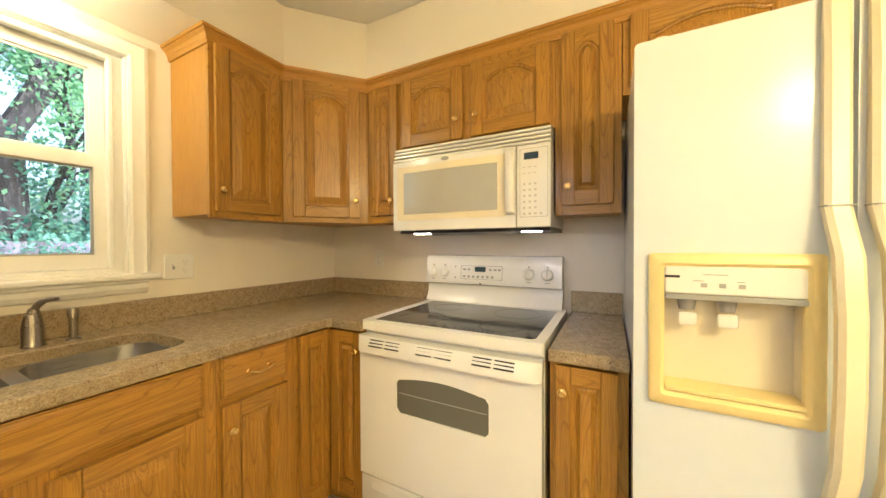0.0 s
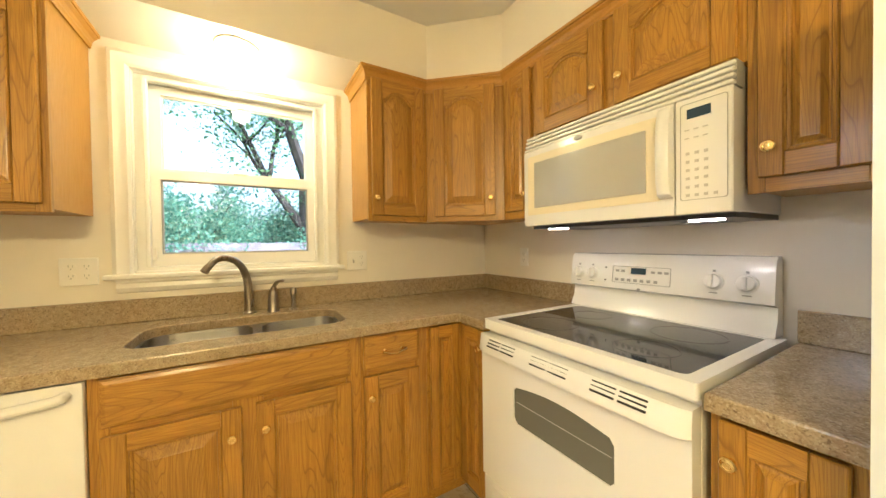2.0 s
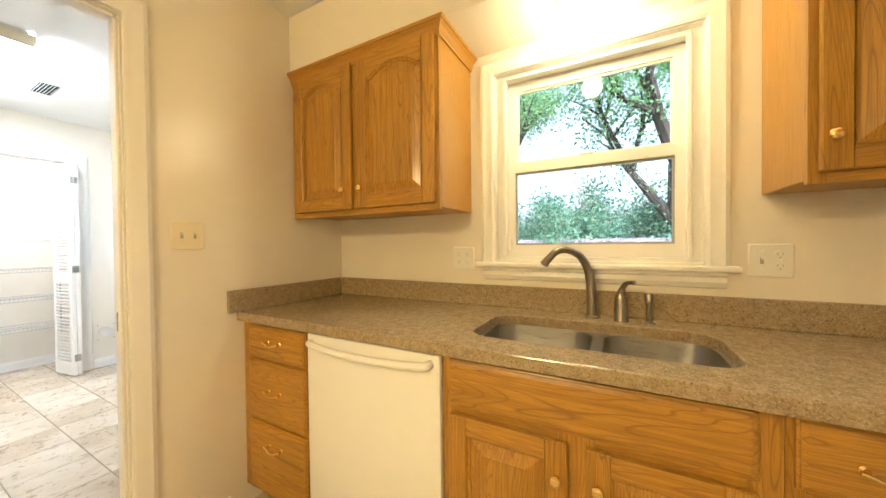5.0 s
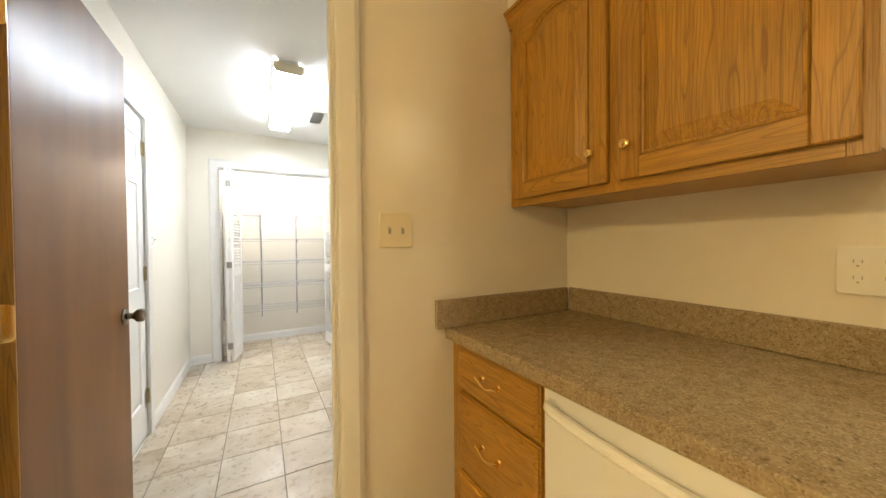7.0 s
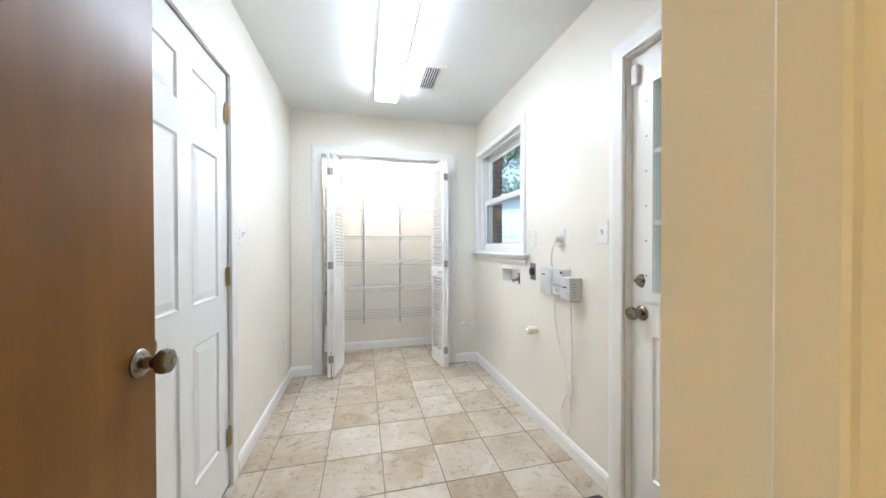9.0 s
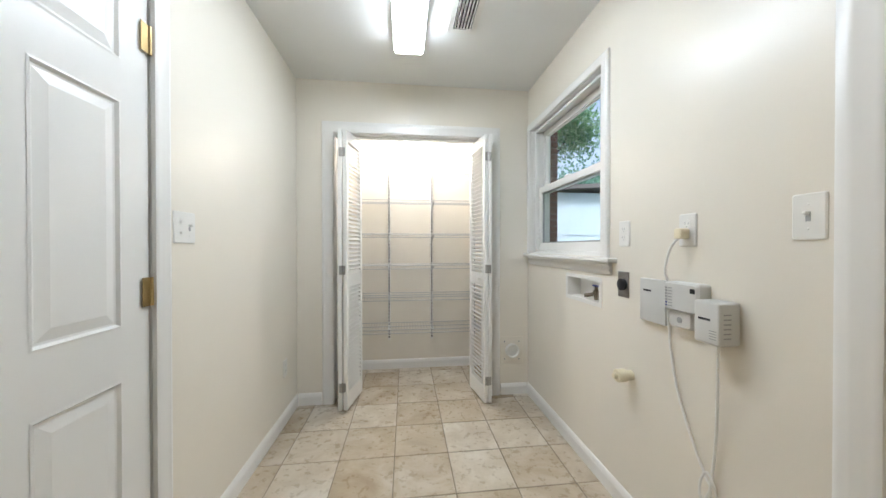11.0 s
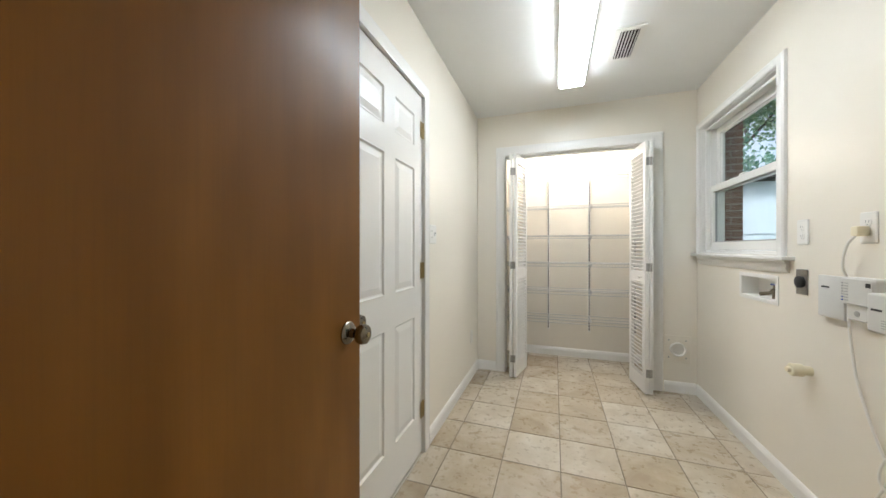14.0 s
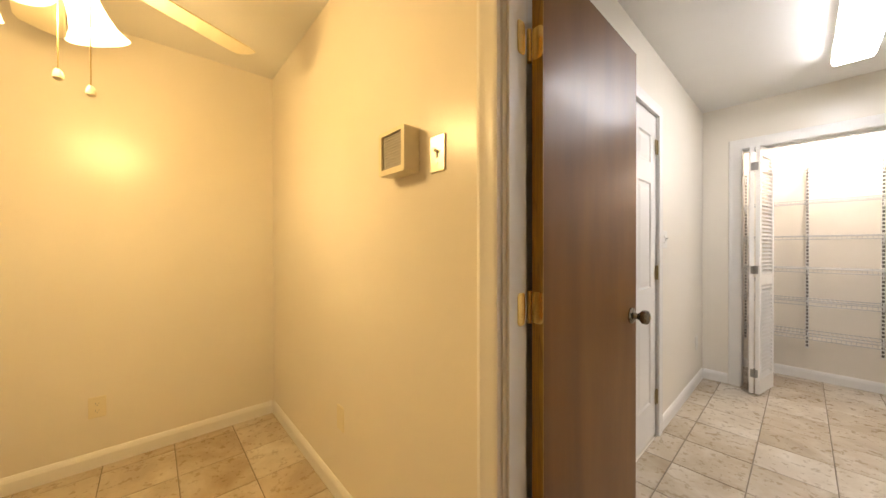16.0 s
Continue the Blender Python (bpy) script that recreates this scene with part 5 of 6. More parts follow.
part("plate", boxes((-0.037, 0.037, -0.005, -0.0005, -0.058, 0.058), bevel=0.002), STEEL, ds)
part("socket", lathe([(0, 0), (0.027, 0), (0.027, 0.012), (0.024, 0.014), (0, 0.0145)], pose(0, -0.005, 0.0, 90, 0, 0), 20), BLACK, ds, "black socket", True)
pp = thing("pipe_stub", pose(R, -2.835, 0.622, 0, 0, 90), "cream capped pipe stub standing out of the wall", "pipe")
part("pipe", lathe([(0, 0.0), (0.021, 0.0), (0.021, 0.032), (0, 0.032)], pose(0, -0.0005, 0, 90, 0, 0), 18), IVORY, pp, "", True)
part("cap", lathe([(0, 0.030), (0.027, 0.030), (0.028, 0.034), (0.028, 0.068), (0.024, 0.072), (0.012, 0.073), (0.012, 0.085), (0, 0.086)], pose(0, -0.0005, 0, 90, 0, 0), 18), IVORY, pp, "", True)
dv = thing("dryer_vent", pose(-1.167, B, 0.354, 0, 0, 180), "white dryer vent plate with a round opening", "vent")
part("plate", boxes((-0.093, 0.093, -0.007, -0.0005, -0.108, 0.108), bevel=0.002), WALL, dv)
part("collar", lathe([(0.046, 0.0), (0.055, 0.0), (0.055, 0.03), (0.051, 0.032), (0.046, 0.03)], pose(0, -0.0072, 0, 90, 0, 0), 28, cap=False), WHITE_PLASTIC, dv, "white round collar", True)
part("flap", lathe([(0, 0), (0.046, 0), (0.046, 0.006), (0, 0.008)], pose(0, -0.0072, 0, 90, 0, 0), 24), WHITE_PLASTIC, dv, "", True)
for x in (-0.06, 0.06):
    for z in (-0.07, 0.07):
        part("screw", lathe([(0, 0), (0.006, 0), (0.004, 0.002), (0, 0.002)], pose(x, -0.0072, z, 90, 0, 0), 8), GREY_PLASTIC, dv)

LIGHT_GREY = paint("pale_grey_plastic", (0.62, 0.61, 0.58), 0.4, 0.0, 0.02)
b1 = thing("network_cover", pose(R, -2.692, 0.973, 0, 0, 90), "flat white cable cover box on the wall", "network box")
part("cover", boxes((-0.066, 0.066, -0.022, -0.0005, -0.085, 0.085), bevel=0.004, seg=2), LIGHT_GREY, b1, "", True)
part("logo_bar", boxes((-0.045, -0.005, -0.0226, -0.0221, 0.035, 0.042)), BLACK, b1)
b2 = thing("network_terminal", pose(R, -2.533, 0.982, 0, 0, 90), "white network terminal with status lamps on the wall", "network box")
part("case", rings(bmesh.new(), [[Vector((u, y, v)) for u, v in rrect(-0.070 + i, 0.070 - i, -0.022 + i, 0.080 - i, 0.012, 3)] for i, y in ((0, -0.0005), (0, -0.042), (0.006, -0.05))], True, True), LIGHT_GREY, b2, "", True)
part("lower_case", rings(bmesh.new(), [[Vector((u, y, v)) for u, v in rrect(-0.062 + i, 0.035 - i, -0.08 + i, -0.0225 - i * 0, 0.010, 3)] for i, y in ((0, -0.0005), (0, -0.030), (0.005, -0.037))], True, True), LIGHT_GREY, b2, "", True)
part("port", lathe([(0, 0), (0.011, 0), (0.011, 0.002), (0, 0.003)], pose(-0.012, -0.037, -0.052, 90, 0, 0), 14), GREY_PLASTIC, b2)
part("corner_port", boxes((0.042, 0.060, -0.0515, -0.0502, 0.048, 0.064)), BLACK, b2)
for i in range(7):
    part("status_lamp", boxes((-0.060, -0.052, -0.0515, -0.0502, -0.008 + 0.0105 * i, -0.003 + 0.0105 * i)), BLUE if i < 2 else GREY_PLASTIC, b2)
    part("caption_bar", boxes((-0.047, -0.031, -0.0513, -0.0502, -0.007 + 0.0105 * i, -0.004 + 0.0105 * i)), GREY_PLASTIC, b2)
b3 = thing("backup_battery", pose(R, -2.410, 0.957, 0, 0, 90), "white backup power box with side vents on the wall", "network box")
part("case", boxes((-0.043, 0.043, -0.075, -0.0005, -0.068, 0.062), bevel=0.008, seg=3), LIGHT_GREY, b3, "", True)
part("logo_bar", boxes((-0.025, 0.015, -0.0756, -0.0751, 0.004, 0.011)), BLACK, b3)
for i in range(6):
    part("vent_slot", boxes((0.0431, 0.0437, -0.060, -0.035, -0.045 + 0.014 * i, -0.041 + 0.014 * i)), GREY_PLASTIC, b3)
    if i < 4:
        part("vent_slot", boxes((0.012, 0.035, -0.0757, -0.0751, -0.05 + 0.008 * i, -0.047 + 0.008 * i)), GREY_PLASTIC, b3)
cord = thing("power_cord", pose(R, 0.022, -0.012), "white power cord hanging in a knotted loop from the outlet", "cord")
part("plug", boxes((0.0085, 0.045, -2.588, -2.556, 1.225, 1.262), bevel=0.006, seg=2), IVORY, cord, "cream plug", True)
part("cable", tube(curve_pts([(0.035, -2.575, 1.23), (0.045, -2.60, 1.19), (0.03, -2.640, 1.11), (0.012, -2.645, 1.05), (0.011, -2.645, 0.92), (0.012, -2.63, 0.80), (0.015, -2.60, 0.68), (0.012, -2.545, 0.54), (0.014, -2.488, 0.445), (0.016, -2.47, 0.42), (0.016, -2.50, 0.35), (0.014, -2.545, 0.26), (0.014, -2.55, 0.17), (0.016, -2.51, 0.125), (0.016, -2.475, 0.16), (0.016, -2.466, 0.27), (0.016, -2.47, 0.41), (0.016, -2.455, 0.55), (0.03, -2.435, 0.72), (0.045, -2.42, 0.86), (0.045, -2.42, 0.914)], 5), 0.0045, 7), WHITE_PLASTIC, cord, "", True)
loop = [(0.022 + 0.006 * math.sin(a * 2), -2.472 + 0.030 * math.cos(a), 0.415 + 0.055 * math.sin(a)) for a in [i * 0.42 for i in range(31)]]
part("knot", tube(loop, 0.0038, 7), WHITE_PLASTIC, cord, "", True)

# ---- lamps of the kitchen ----
sl = thing("sink_light", pose(-1.2, 0.51, SOF - 0.001), "lit flush glass lamp in the soffit above the sink", "lamp")
part("rim", lathe([(0.061, 0.0), (0.085, 0.0), (0.087, -0.006), (0.078, -0.012), (0.061, -0.012)], I4, 32, cap=False), WHITE_PLASTIC, sl, "", True)
part("bowl", lathe([(0, -0.034), (0.025, -0.032), (0.046, -0.025), (0.060, -0.010), (0.060, -0.001), (0, -0.001)], I4, 28), BOWL, sl, "lit frosted glass bowl", True)

FX, FY = 1.34, 0.0
fan = thing("ceiling_fan", pose(FX, FY, H - 0.001), "cream ceiling fan with lit bell-shaped glass shades and pull chains", "fan")
part("canopy", lathe([(0, 0), (0.07, 0), (0.068, -0.03), (0.03, -0.055), (0, -0.055)], I4, 24), IVORY, fan, "", True)
part("rod", lathe([(0, -0.055), (0.012, -0.055), (0.012, -0.16), (0, -0.16)], I4, 12), IVORY, fan, "", True)
part("motor", lathe([(0, -0.15), (0.06, -0.155), (0.11, -0.18), (0.12, -0.22), (0.115, -0.27), (0.07, -0.30), (0, -0.30)], I4, 32), IVORY, fan, "", True)
kit = part("light_kit", lathe([(0, -0.30), (0.055, -0.30), (0.06, -0.34), (0.055, -0.39), (0.03, -0.42), (0, -0.425)], I4, 24), IVORY, fan, "", True)
for k in range(5):
    a = -65 + 72 * k
    m = pose(0, 0, -0.315, 0, 0, a)
    bl = prism([[(0.20, -0.055), (0.30, -0.066), (0.62, -0.072), (0.655, -0.060), (0.665, 0.0), (0.655, 0.060), (0.62, 0.072), (0.30, 0.066), (0.20, 0.055)]], "z", -0.003, 0.003)
    bl.transform(pose(0, 0, 0, 11, 0, 0))
    bl.transform(m)
    b = part("blade", bl, IVORY, fan, "cream fan blade")
    br = boxes((0.10, 0.24, -0.014, 0.014, 0.004, 0.010), (0.20, 0.24, -0.035, 0.035, 0.0101, 0.0141), bevel=0.001)
    br.transform(m)
    part("blade_iron", br, IVORY, b)
for k in range(3):
    a = radians(60 + 120 * k)
    c, s = math.cos(a), math.sin(a)
    m = Matrix.Translation((0.115 * c, 0.115 * s, -0.452)) @ pose(0, 0, 0, 0, 0, math.degrees(a)) @ pose(0, 0, 0, 0, -22, 0)
    part("lamp_arm", tube(curve_pts([(0.05 * c, 0.05 * s, -0.37), (0.085 * c, 0.085 * s, -0.375), (0.105 * c, 0.105 * s, -0.405)], 4), 0.011, 8), IVORY, kit, "", True)
    prof = [(0.022, 0.055), (0.034, 0.045), (0.042, 0.010), (0.047, -0.03), (0.060, -0.075), (0.080, -0.105)]
    part("glass_shade", lathe(prof + [(r - 0.003, h) for r, h in prof[::-1]], m, 22), SHADE, kit, "lit bell-shaped glass shade", True)
for x, y, z in ((0.0, -0.055, -0.70), (0.01, -0.12, -0.725)):
    ch2 = part("pull_chain", tube([(x, y, -0.41), (x, y, z)], 0.0018, 6), OLD_BRASS, kit)
    part("chain_pull", lathe([(0, 0.0), (0.006, -0.002), (0.011, -0.012), (0.012, -0.028), (0.007, -0.033), (0, -0.034)], pose(x, y, z), 12), IVORY, ch2, "cream pull", True)

# ---- doorway and door mat ----
sp = thing("strike_plate", pose(-0.3615, -0.972, 0.945), "dark metal strike plate on the white door jamb", "strike plate")
part("plate", prism([rrect(-0.027, 0.024, -0.035, 0.035, 0.006, 2), rect(-0.012, 0.010, -0.014, 0.014)], "x", -0.0003, 0.0015), BRONZE, sp)
# near-black slip paints the shade inside the latch hole
part("recess", boxes((-0.0002, 0.0004, -0.0125, 0.0105, -0.0145, 0.0145)), SHADOW, sp)
RUBBER = paint("dark_brown_rubber", (0.035, 0.026, 0.022), 0.8, 0.5, 0.2)
mt = thing("door_mat", pose(-0.998, -1.75, 0.0), "dark brown rubber door mat before the outside door", "mat")
part("base", prism([rrect(-0.25, 0.25, -0.405, 0.405, 0.02, 4)], "z", 0.0005, 0.007), RUBBER, mt)
part("border", prism([rrect(-0.25, 0.25, -0.405, 0.405, 0.02, 4), rrect(-0.228, 0.228, -0.383, 0.383, 0.012, 4)], "z", 0.0071, 0.011), RUBBER, mt)
RIB = boxes((-0.030, 0.030, -0.004, 0.004, 0.0071, 0.0095), bevel=0.001)
rib = mesh_of("rib", RIB, RUBBER)
for i in range(7):
    for j in range(12):
        r = new("rib", rib)
        r.parent = mt
        r.matrix_local = pose(-0.192 + 0.064 * i, -0.352 + 0.064 * j, 0, 0, 0, 45 if (i + j) % 2 else -45)

# ---- outside ----
def leaf_mat(name, a, b):
    k = Mat(name, a, 0.55)
    g = k.node("NewGeometry").outputs["Random Per Island"]
    col = k.ramp(g, [(0.0, a), (0.6, tuple((x + y) / 2 for x, y in zip(a, b))), (1.0, b)])
    k.to("Base Color", col)
    tl = k.node("BsdfTranslucent", Color=col)
    mx = k.node("MixShader", Fac=0.6)
    k.t.links.new(k.b.outputs[0], mx.inputs[1])
    k.t.links.new(tl.outputs[0], mx.inputs[2])
    k.t.links.new(mx.outputs[0], k.t.nodes["Material Output"].inputs["Surface"])
    return k.m


LEAF = leaf_mat("maple_leaves", (0.09, 0.27, 0.13), (0.40, 0.60, 0.30))
LEAF2 = leaf_mat("shrub_leaves", (0.06, 0.20, 0.15), (0.28, 0.48, 0.34))


def bark_mat():
    k = Mat("grey_bark", rough=0.9)
    c = k.coords((14.0, 14.0, 2.5))
    n = k.noise(c, 1.0, 5.0, 0.65, 0.5)
    k.to("Base Color", k.ramp(n, [(0.36, (0.012, 0.009, 0.010)), (0.5, (0.036, 0.028, 0.030)), (0.64, (0.12, 0.10, 0.10))]))
    return k.bump(n, 0.8, 0.03).m


BARK = bark_mat()
GRASS = paint("lawn", (0.06, 0.10, 0.03), 0.9, 0.6, 0.3)
SIDING = paint("white_siding", (0.48, 0.58, 0.66), 0.5, 0.05, 0.04)
ROOFING = paint("grey_shingle", (0.14, 0.13, 0.13), 0.9, 0.5, 0.2)
FENCE = paint("weathered_fence_wood", (0.20, 0.165, 0.20), 0.85, 0.4, 0.2)
BRICK = paint("brown_brick", (0.17, 0.075, 0.05), 0.85, 0.4, 0.25)
MORTAR = paint("mortar", (0.30, 0.27, 0.24), 0.95, 0.3, 0.1)
EAVE = paint("brown_eave_paint", (0.10, 0.07, 0.055), 0.6, 0.05, 0.05)
GZ = -0.45
struct("ground", boxes((-400, 400, -400, 400, GZ - 0.5, GZ)), GRASS, "green lawn around the house", "ground")
struct("eave", boxes((-1.90, W - 0.151, -9.0, 3.0, 2.53, 2.62), (-1.94, -1.9005, -9.0, 3.0, 2.47, 2.64)), EAVE, "brown painted roof eave", "eave")
struct("house_roof", boxes((-1.9, 6.0, -9.0, 6.0, 2.645, 2.75)), ROOFING, "grey shingle roof of the house", "roof")
OUTER = paint("mauve_grey_paint", (0.40, 0.37, 0.43), 0.6, 0.1, 0.08)
oj = struct("outer_door_frame", boxes((-1.62, R - 0.151, -2.19, -2.045, GZ, 2.30)), OUTER, "mauve grey painted frame outside the door", "door frame")
struct("outer_door_frame", boxes((-1.62, R - 0.151, -1.305, -1.16, GZ, 2.30)), OUTER, "mauve grey painted frame outside the door", "door frame")
struct("outer_door_head", boxes((-1.62, R - 0.151, -2.0445, -1.3055, 2.06, 2.30)), TRIM, "white painted head outside the door", "door frame")
rnd = random.Random(4)


def leaves(centres, count, size, rng, spread):
    """Small folded leaves round the centres."""
    n = count
    c = np.array([centres[rng.randrange(len(centres))] for _ in range(n)])
    g = np.random.RandomState(rng.randrange(99999))
    p = c[:, :3] + g.normal(0, 1, (n, 3)) * (c[:, 3:4] * spread)
    a, b = g.normal(0, 1, (n, 3)), g.normal(0, 1, (n, 3))
    a /= np.linalg.norm(a, axis=1)[:, None]
    b -= a * (a * b).sum(1)[:, None]
    b /= np.linalg.norm(b, axis=1)[:, None]
    s = (size * g.uniform(0.6, 1.3, n))[:, None]
    v = np.stack([p - a * s, p + b * s * 0.55, p + a * s, p - b * s * 0.55], 1).reshape(-1, 3)
    me = bpy.data.meshes.new("leaves")
    me.from_pydata(v.tolist(), [], [(4 * i, 4 * i + 1, 4 * i + 2, 4 * i + 3) for i in range(n)])
    return me


def limb(bm, p, d, length, r, depth, rng, tips):
    pts = [Vector(p)]
    d = Vector(d).normalized()
    k = 5
    for i in range(k):
        d = (d + Vector((rng.gauss(0, 0.10), rng.gauss(0, 0.10), rng.gauss(0.03, 0.06)))).normalized()
        pts.append(pts[-1] + d * length / k)
    tube(pts, [r * (1 - 0.45 * i / k) for i in range(k + 1)], 8 if depth > 1 else 5, bm)
    if depth < 3:
        tips.append((*pts[-1], 0.7))
        tips.append((*pts[3], 0.55))
    if depth:
        for i in range(3 if depth > 1 else 4):
            q = pts[rng.choice((3, 4, 5))]
            nd = (d + Vector((rng.gauss(0, 0.6), rng.gauss(0, 0.6), rng.gauss(0.15, 0.35)))).normalized()
            limb(bm, q, nd, length * rng.uniform(0.55, 0.8), r * 0.5, depth - 1, rng, tips)


def tree(name, x, y, lean, height, r, count, seed, label, material=LEAF, stems=()):
    rng = random.Random(seed)
    t = thing(name, pose(x, y, GZ), label, "tree")
    bm, tips = bmesh.new(), []
    base = [Vector((0, 0, -0.2)), Vector((lean[0] * 0.2, lean[1] * 0.2, height * 0.2)), Vector((lean[0] * 0.6, lean[1] * 0.6, height * 0.6)), Vector((*lean, height))]
    pts = curve_pts(base, 4)
    tube(pts, [r * (1.25 - 0.45 * i / (len(pts) - 1)) for i in range(len(pts))], 12, bm)
    top = pts[-1]
    for dx, dy, dz in ((0.15, -0.6, 1.2), (-0.1, 0.45, 1.2), (-0.3, 0.1, 1.3)):
        limb(bm, top - Vector((0, 0, 0.1)), (dx, dy, dz), height * 0.75, r * 0.62, 3, rng, tips)
    for z, dx, dy, dz in stems:
        limb(bm, (lean[0] * 0.3, lean[1] * 0.3, z), (dx, dy, dz), height * 0.8, r * 0.5, 2, rng, tips)
    part("trunk", bm, BARK, t, "dark grey bark trunk and limbs", True)
    me = leaves(tips, count * 4, 0.075, rng, 0.75)
    me.materials.append(material)
    cr = new("crown", me)
    cr.parent = t
    cr["label"] = "green summer leaves with gaps of sky"
    return t


tree("maple_tree", -13.9, 2.65, (0.2, -0.1), 4.4, 0.42, 8000, 3, "tall leafy maple behind the yard fence line", stems=((1.9, 0.1, -0.7, 1.0), (0.3, -0.3, 0.22, 1.3)))
tree("maple_tree", -5.4, -2.55, (-0.3, -1.5), 4.2, 0.16, 4500, 8, "leaning leafy tree with rough bark in the yard")
tree("maple_tree", -17.0, -5.0, (0.3, 0.2), 4.0, 0.22, 3500, 12, "tall leafy tree beyond the fence")
tree("maple_tree", -15.5, -11.0, (0.3, 0.2), 3.6, 0.22, 8000, 21, "tall leafy tree beyond the shed")
tree("maple_tree", -11.5, -10.2, (0.2, 0.2), 3.2, 0.2, 8000, 25, "leafy tree between the shed and the garage")
tree("maple_tree", -6.0, -15.6, (0.2, 0.3), 3.4, 0.2, 8000, 41, "leafy tree behind the garage")
tree("maple_tree", -3.4, -16.5, (0.2, 0.3), 3.4, 0.2, 8000, 43, "leafy tree behind the garage")
tree("maple_tree", -16.5, 10.0, (0.2, 0.4), 4.0, 0.25, 8000, 15, "tall leafy tree beyond the fence")
for i, (x, y) in enumerate(((-20.0, 5.5), (-18.5, -9.0))):
    tree("maple_tree", x, y, (0.3, 0.3), 4.4, 0.22, 9000, 60 + i, "tall leafy tree beyond the fence")


def shrub(x, y, rx, h, count, seed):
    rng = random.Random(seed)
    s = thing("shrub", pose(x, y, GZ), "dense green shrub beside the yard fence", "shrub", "yard shrubs")
    cs = [(rng.uniform(-rx, rx), rng.uniform(-rx, rx), rng.uniform(0.25, 1) * h * (1 - 0.35 * rng.random()), 0.5) for _ in range(34)]
    bm = bmesh.new()
    for c in cs[:16]:
        tube([(rng.uniform(-0.2, 0.2), rng.uniform(-0.2, 0.2), -0.1), (c[0] * 0.4, c[1] * 0.4, c[2] * 0.5), c[:3]], [0.05, 0.03, 0.012], 5, bm)
    part("stems", bm, BARK, s)
    me = leaves(cs, count * 3, 0.075, rng, 0.75)
    me.materials.append(LEAF2)
    f = new("foliage", me)
    f.parent = s


for i, (x, y, rx, h) in enumerate(((-14.6, -1.5, 1.7, 4.6), (-14.9, 1.3, 1.6, 3.6), (-14.7, 4.6, 1.8, 4.4), (-15.0, 7.8, 1.8, 3.8), (-14.8, -5.2, 1.8, 3.6), (-15.2, 11.5, 2.0, 4.4), (-14.8, -9.5, 2.0, 4.2), (-8.5, -14.2, 2.2, 4.6), (-4.5, -15.0, 2.2, 5.2), (-16.2, -7.6, 2.2, 6.6), (-16.6, -11.2, 2.3, 6.8))):
    shrub(x, y, rx, h, 4200, 30 + i)

fence = thing("yard_fence", pose(-12.9, 0, GZ), "weathered grey wooden privacy fence along the yard", "fence")
PLANK = mesh_of("plank", prism([[(-0.068, 0.0), (0.068, 0.0), (0.068, 1.76), (0.04, 1.80), (-0.04, 1.80), (-0.068, 1.76)]], "x", -0.009, 0.009), FENCE)
for i in range(210):
    p = new("plank", PLANK)
    p.parent = fence
    p.location = (rnd.uniform(-0.003, 0.003), -11.5 + 0.141 * i, 0.03 + rnd.uniform(-0.012, 0.012))
for z in (0.4, 1.45):
    part("rail", boxes((-0.05, -0.012, -11.6, 18.1, z, z + 0.085)), FENCE, fence)


def sided_building(name, x0, x1, y0, y1, eave, ridge, label, lap=0.2):
    """A small building with lap siding and a gable roof."""
    hb = thing(name, pose(0, 0, GZ), label, "shed")
    part("wall", boxes((x0, x1, y0, y1, 0, eave - GZ)), SIDING, hb)
    n = int((eave - GZ) / lap)
    for i in range(n):
        z = 0.02 + i * lap
        for q in ((x1 + 0.001, x1 + 0.016, y0, y1), (x0, x1, y1 + 0.001, y1 + 0.016)):
            bm = bmesh.new()
            box(bm, *q, z, z + lap - 0.005)
            for v in bm.verts:
                if v.co.z > z + 0.1:
                    if q[1] - q[0] < 0.1 and v.co.x > q[0] + 0.005:
                        v.co.x -= 0.012
                    elif q[3] - q[2] < 0.1 and v.co.y > q[2] + 0.005:
                        v.co.y -= 0.012
            part("siding_board", bm, SIDING, hb)
    mid = (x0 + x1) / 2
    e, r = eave - GZ, ridge - GZ
    part("roof", prism([[(x0 - 0.25, e - 0.03), (mid, r), (x1 + 0.25, e - 0.03), (x1 + 0.25, e + 0.05), (mid, r + 0.09), (x0 - 0.25, e + 0.05)]], "y", y0 - 0.2, y1 + 0.2), ROOFING, hb, "grey shingle roof")
    part("fascia", boxes((x1 + 0.251, x1 + 0.275, y0 - 0.2, y1 + 0.2, e - 0.08, e + 0.06)), SIDING, hb)
    return hb


sided_building("white_shed", -12.3, -9.0, -8.4, -3.4, 1.42, 2.1, "low white-sided shed with a shingle roof")
sided_building("white_garage", -8.6, -2.6, -13.5, -8.2, 2.36, 2.52, "white-sided garage with a shingle roof", 0.93)

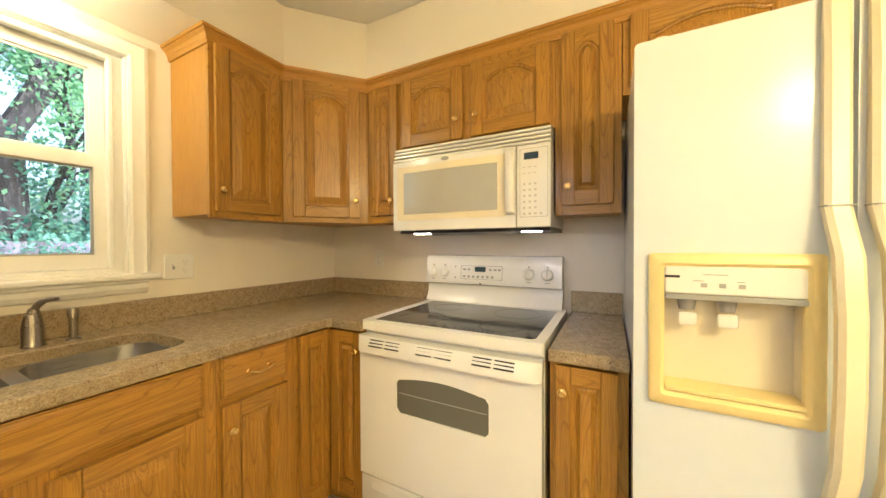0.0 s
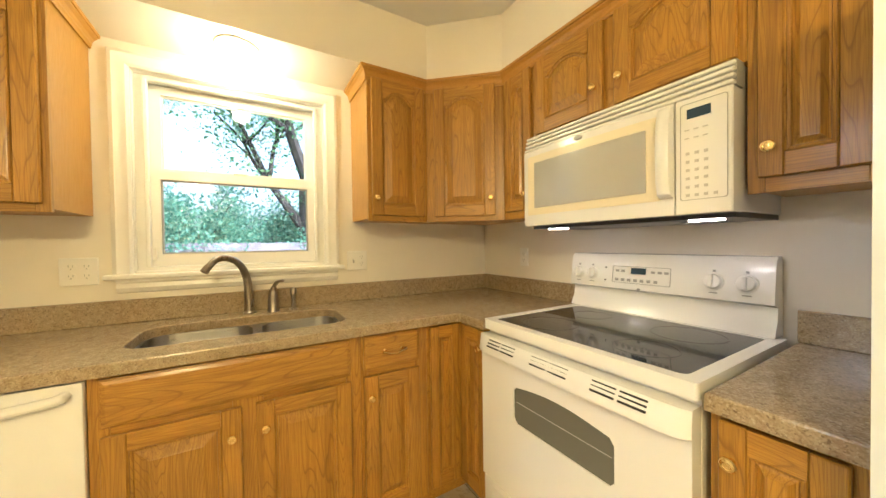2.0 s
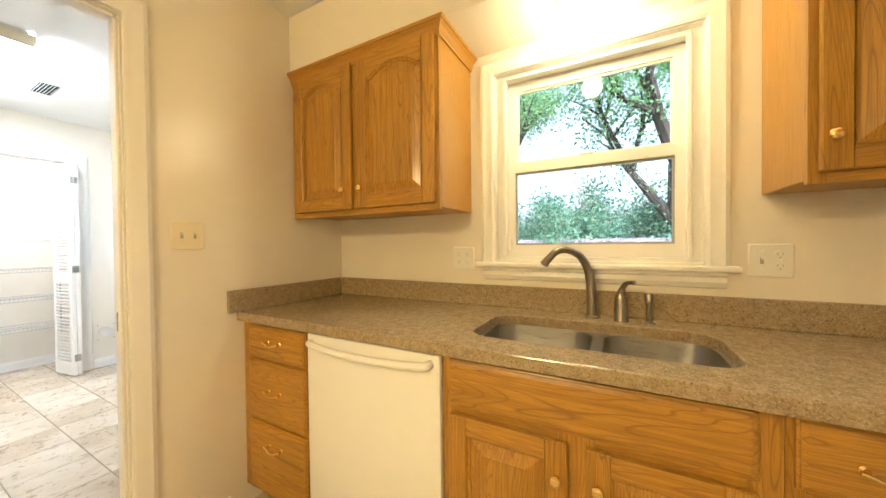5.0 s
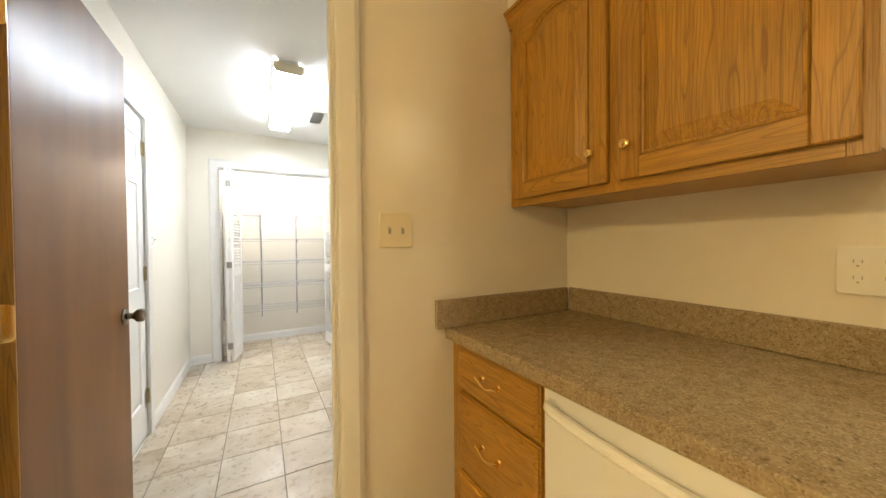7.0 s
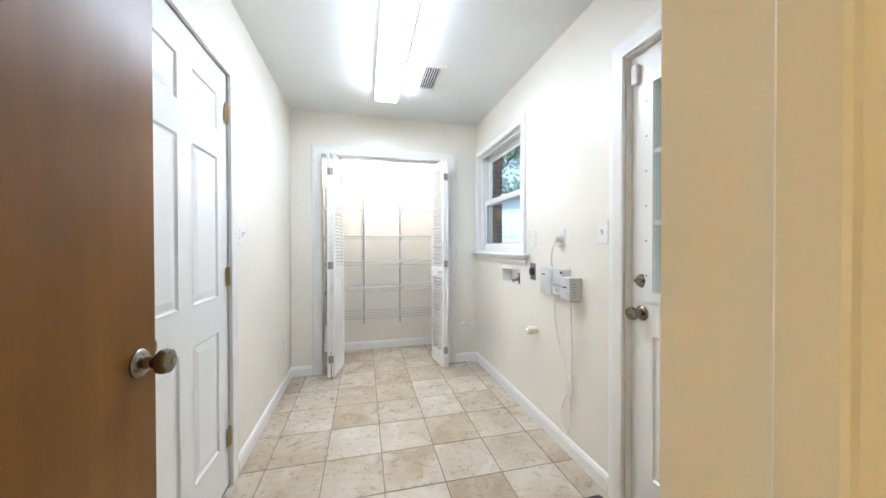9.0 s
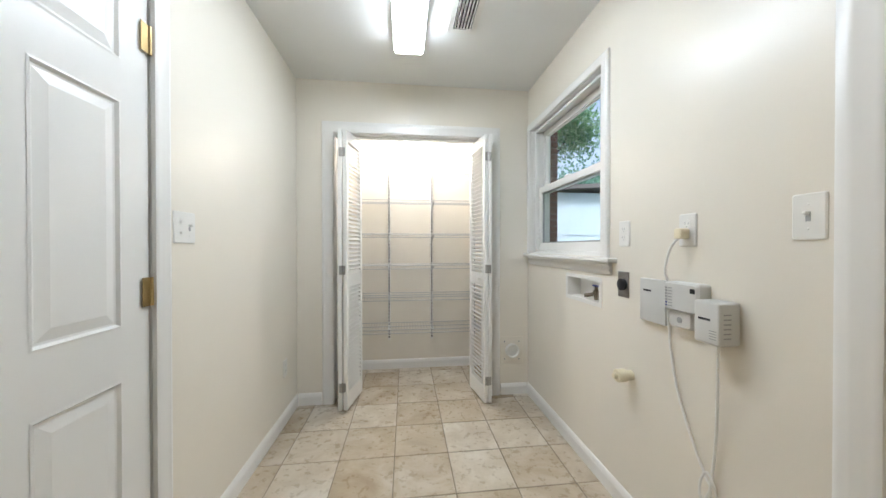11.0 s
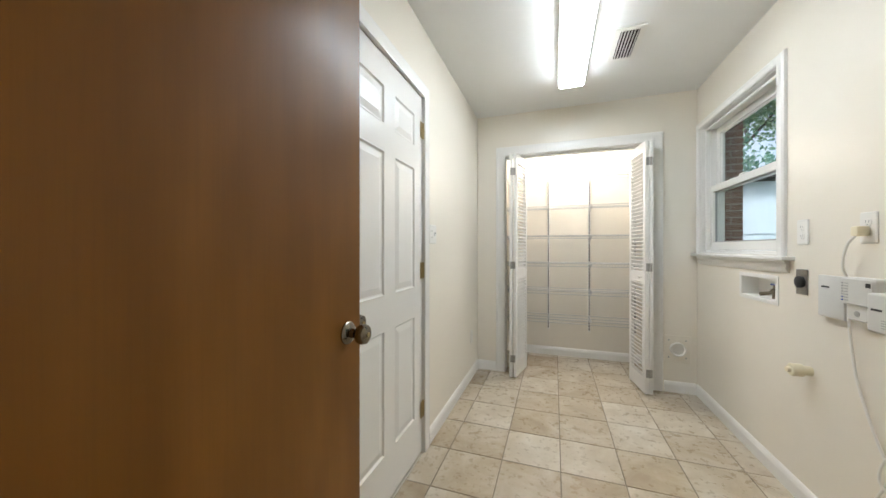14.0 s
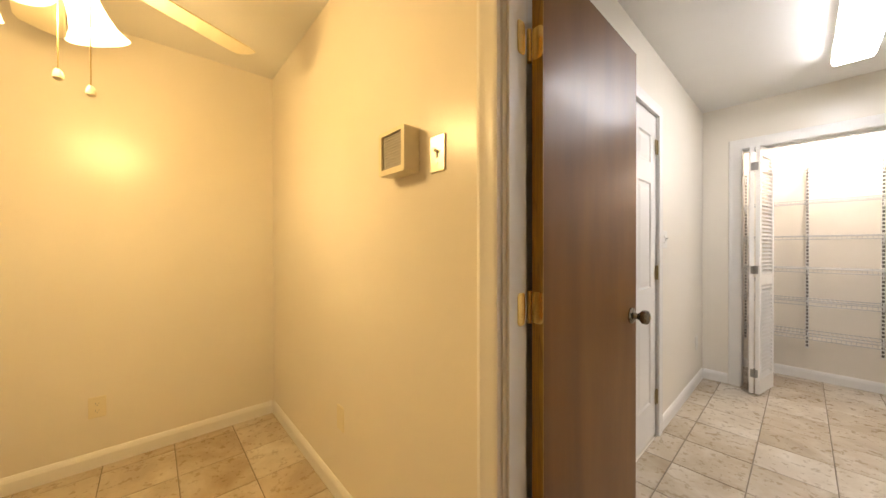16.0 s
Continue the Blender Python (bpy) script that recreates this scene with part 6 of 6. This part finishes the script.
wing = thing("house_wing", pose(0, 0, GZ), "brown brick wing of the house outside the laundry window", "house")
part("wall", boxes((-1.99, -1.47, -8.9, -4.95, 0, 2.94)), MORTAR, wing)
BR = mesh_of("brick", boxes((-0.005, 0.005, -0.097, 0.097, -0.028, 0.028), bevel=0.003), BRICK)
BR2 = mesh_of("brick", boxes((-0.097, 0.097, -0.005, 0.005, -0.028, 0.028), bevel=0.003), BRICK)
BR3 = mesh_of("brick", boxes((-0.0455, 0.0455, -0.005, 0.005, -0.028, 0.028), bevel=0.003), BRICK)
for r in range(44):
    z = 0.035 + 0.0665 * r
    row = [(BR2, -1.897), (BR2, -1.692), (BR3, -1.538)] if r % 2 else [(BR3, -1.9485), (BR2, -1.794), (BR2, -1.589)]
    for me, x in row:
        b = new("brick", me)
        b.parent = wing
        b.location = (x, -4.946, z)
    for i in range(3):
        b = new("brick", BR)
        b.parent = wing
        b.location = (-1.994, -5.05 - 0.205 * i - (0.1 if r % 2 else 0), z)

# ---- floor ----
TILES = {}


def tile_mesh(w, d):
    key = (round(w, 3), round(d, 3))
    if key not in TILES:
        bm = bmesh.new()
        rings(bm, [[Vector((u, v, z)) for u, v in rect(-w / 2 + i, w / 2 - i, -d / 2 + i, d / 2 - i)] for i, z in ((0, -0.008), (0, -0.0015), (0.0015, 0.0))])
        TILES[key] = mesh_of("tile", bm, TILE)
    return TILES[key]


def lay(name, x0, x1, y0, y1, ox, oy, px, py, label, skip=None):
    fl = struct(name, boxes((x0, x1, y0, y1, -0.10, -0.003)), GROUT, label, "floor")
    g = 0.005
    for i in range(math.floor((x0 - ox) / px), math.ceil((x1 - ox) / px)):
        for j in range(math.floor((y0 - oy) / py), math.ceil((y1 - oy) / py)):
            a, b = max(x0, ox + i * px) + g / 2, min(x1, ox + (i + 1) * px) - g / 2
            c, d = max(y0, oy + j * py) + g / 2, min(y1, oy + (j + 1) * py) - g / 2
            if b - a < 0.012 or d - c < 0.012 or (skip and skip(a, b, c, d)):
                continue
            t = new("tile", tile_mesh(b - a, d - c))
            t.parent = fl
            t.location = ((a + b) / 2, (c + d) / 2, 0)


lay("floor_kitchen", W, E, -0.962, S, 2.07, -0.66, 0.305, 0.305, "beige stone-look tile floor of kitchen and dining area", lambda a, b, c, d: b < -0.87 or c > 1.5 and b < 1.3)
lay("floor_laundry", R, L, CB, -0.962, -0.255, -3.05, 0.305, 0.313, "beige stone-look tile floor of the laundry room")
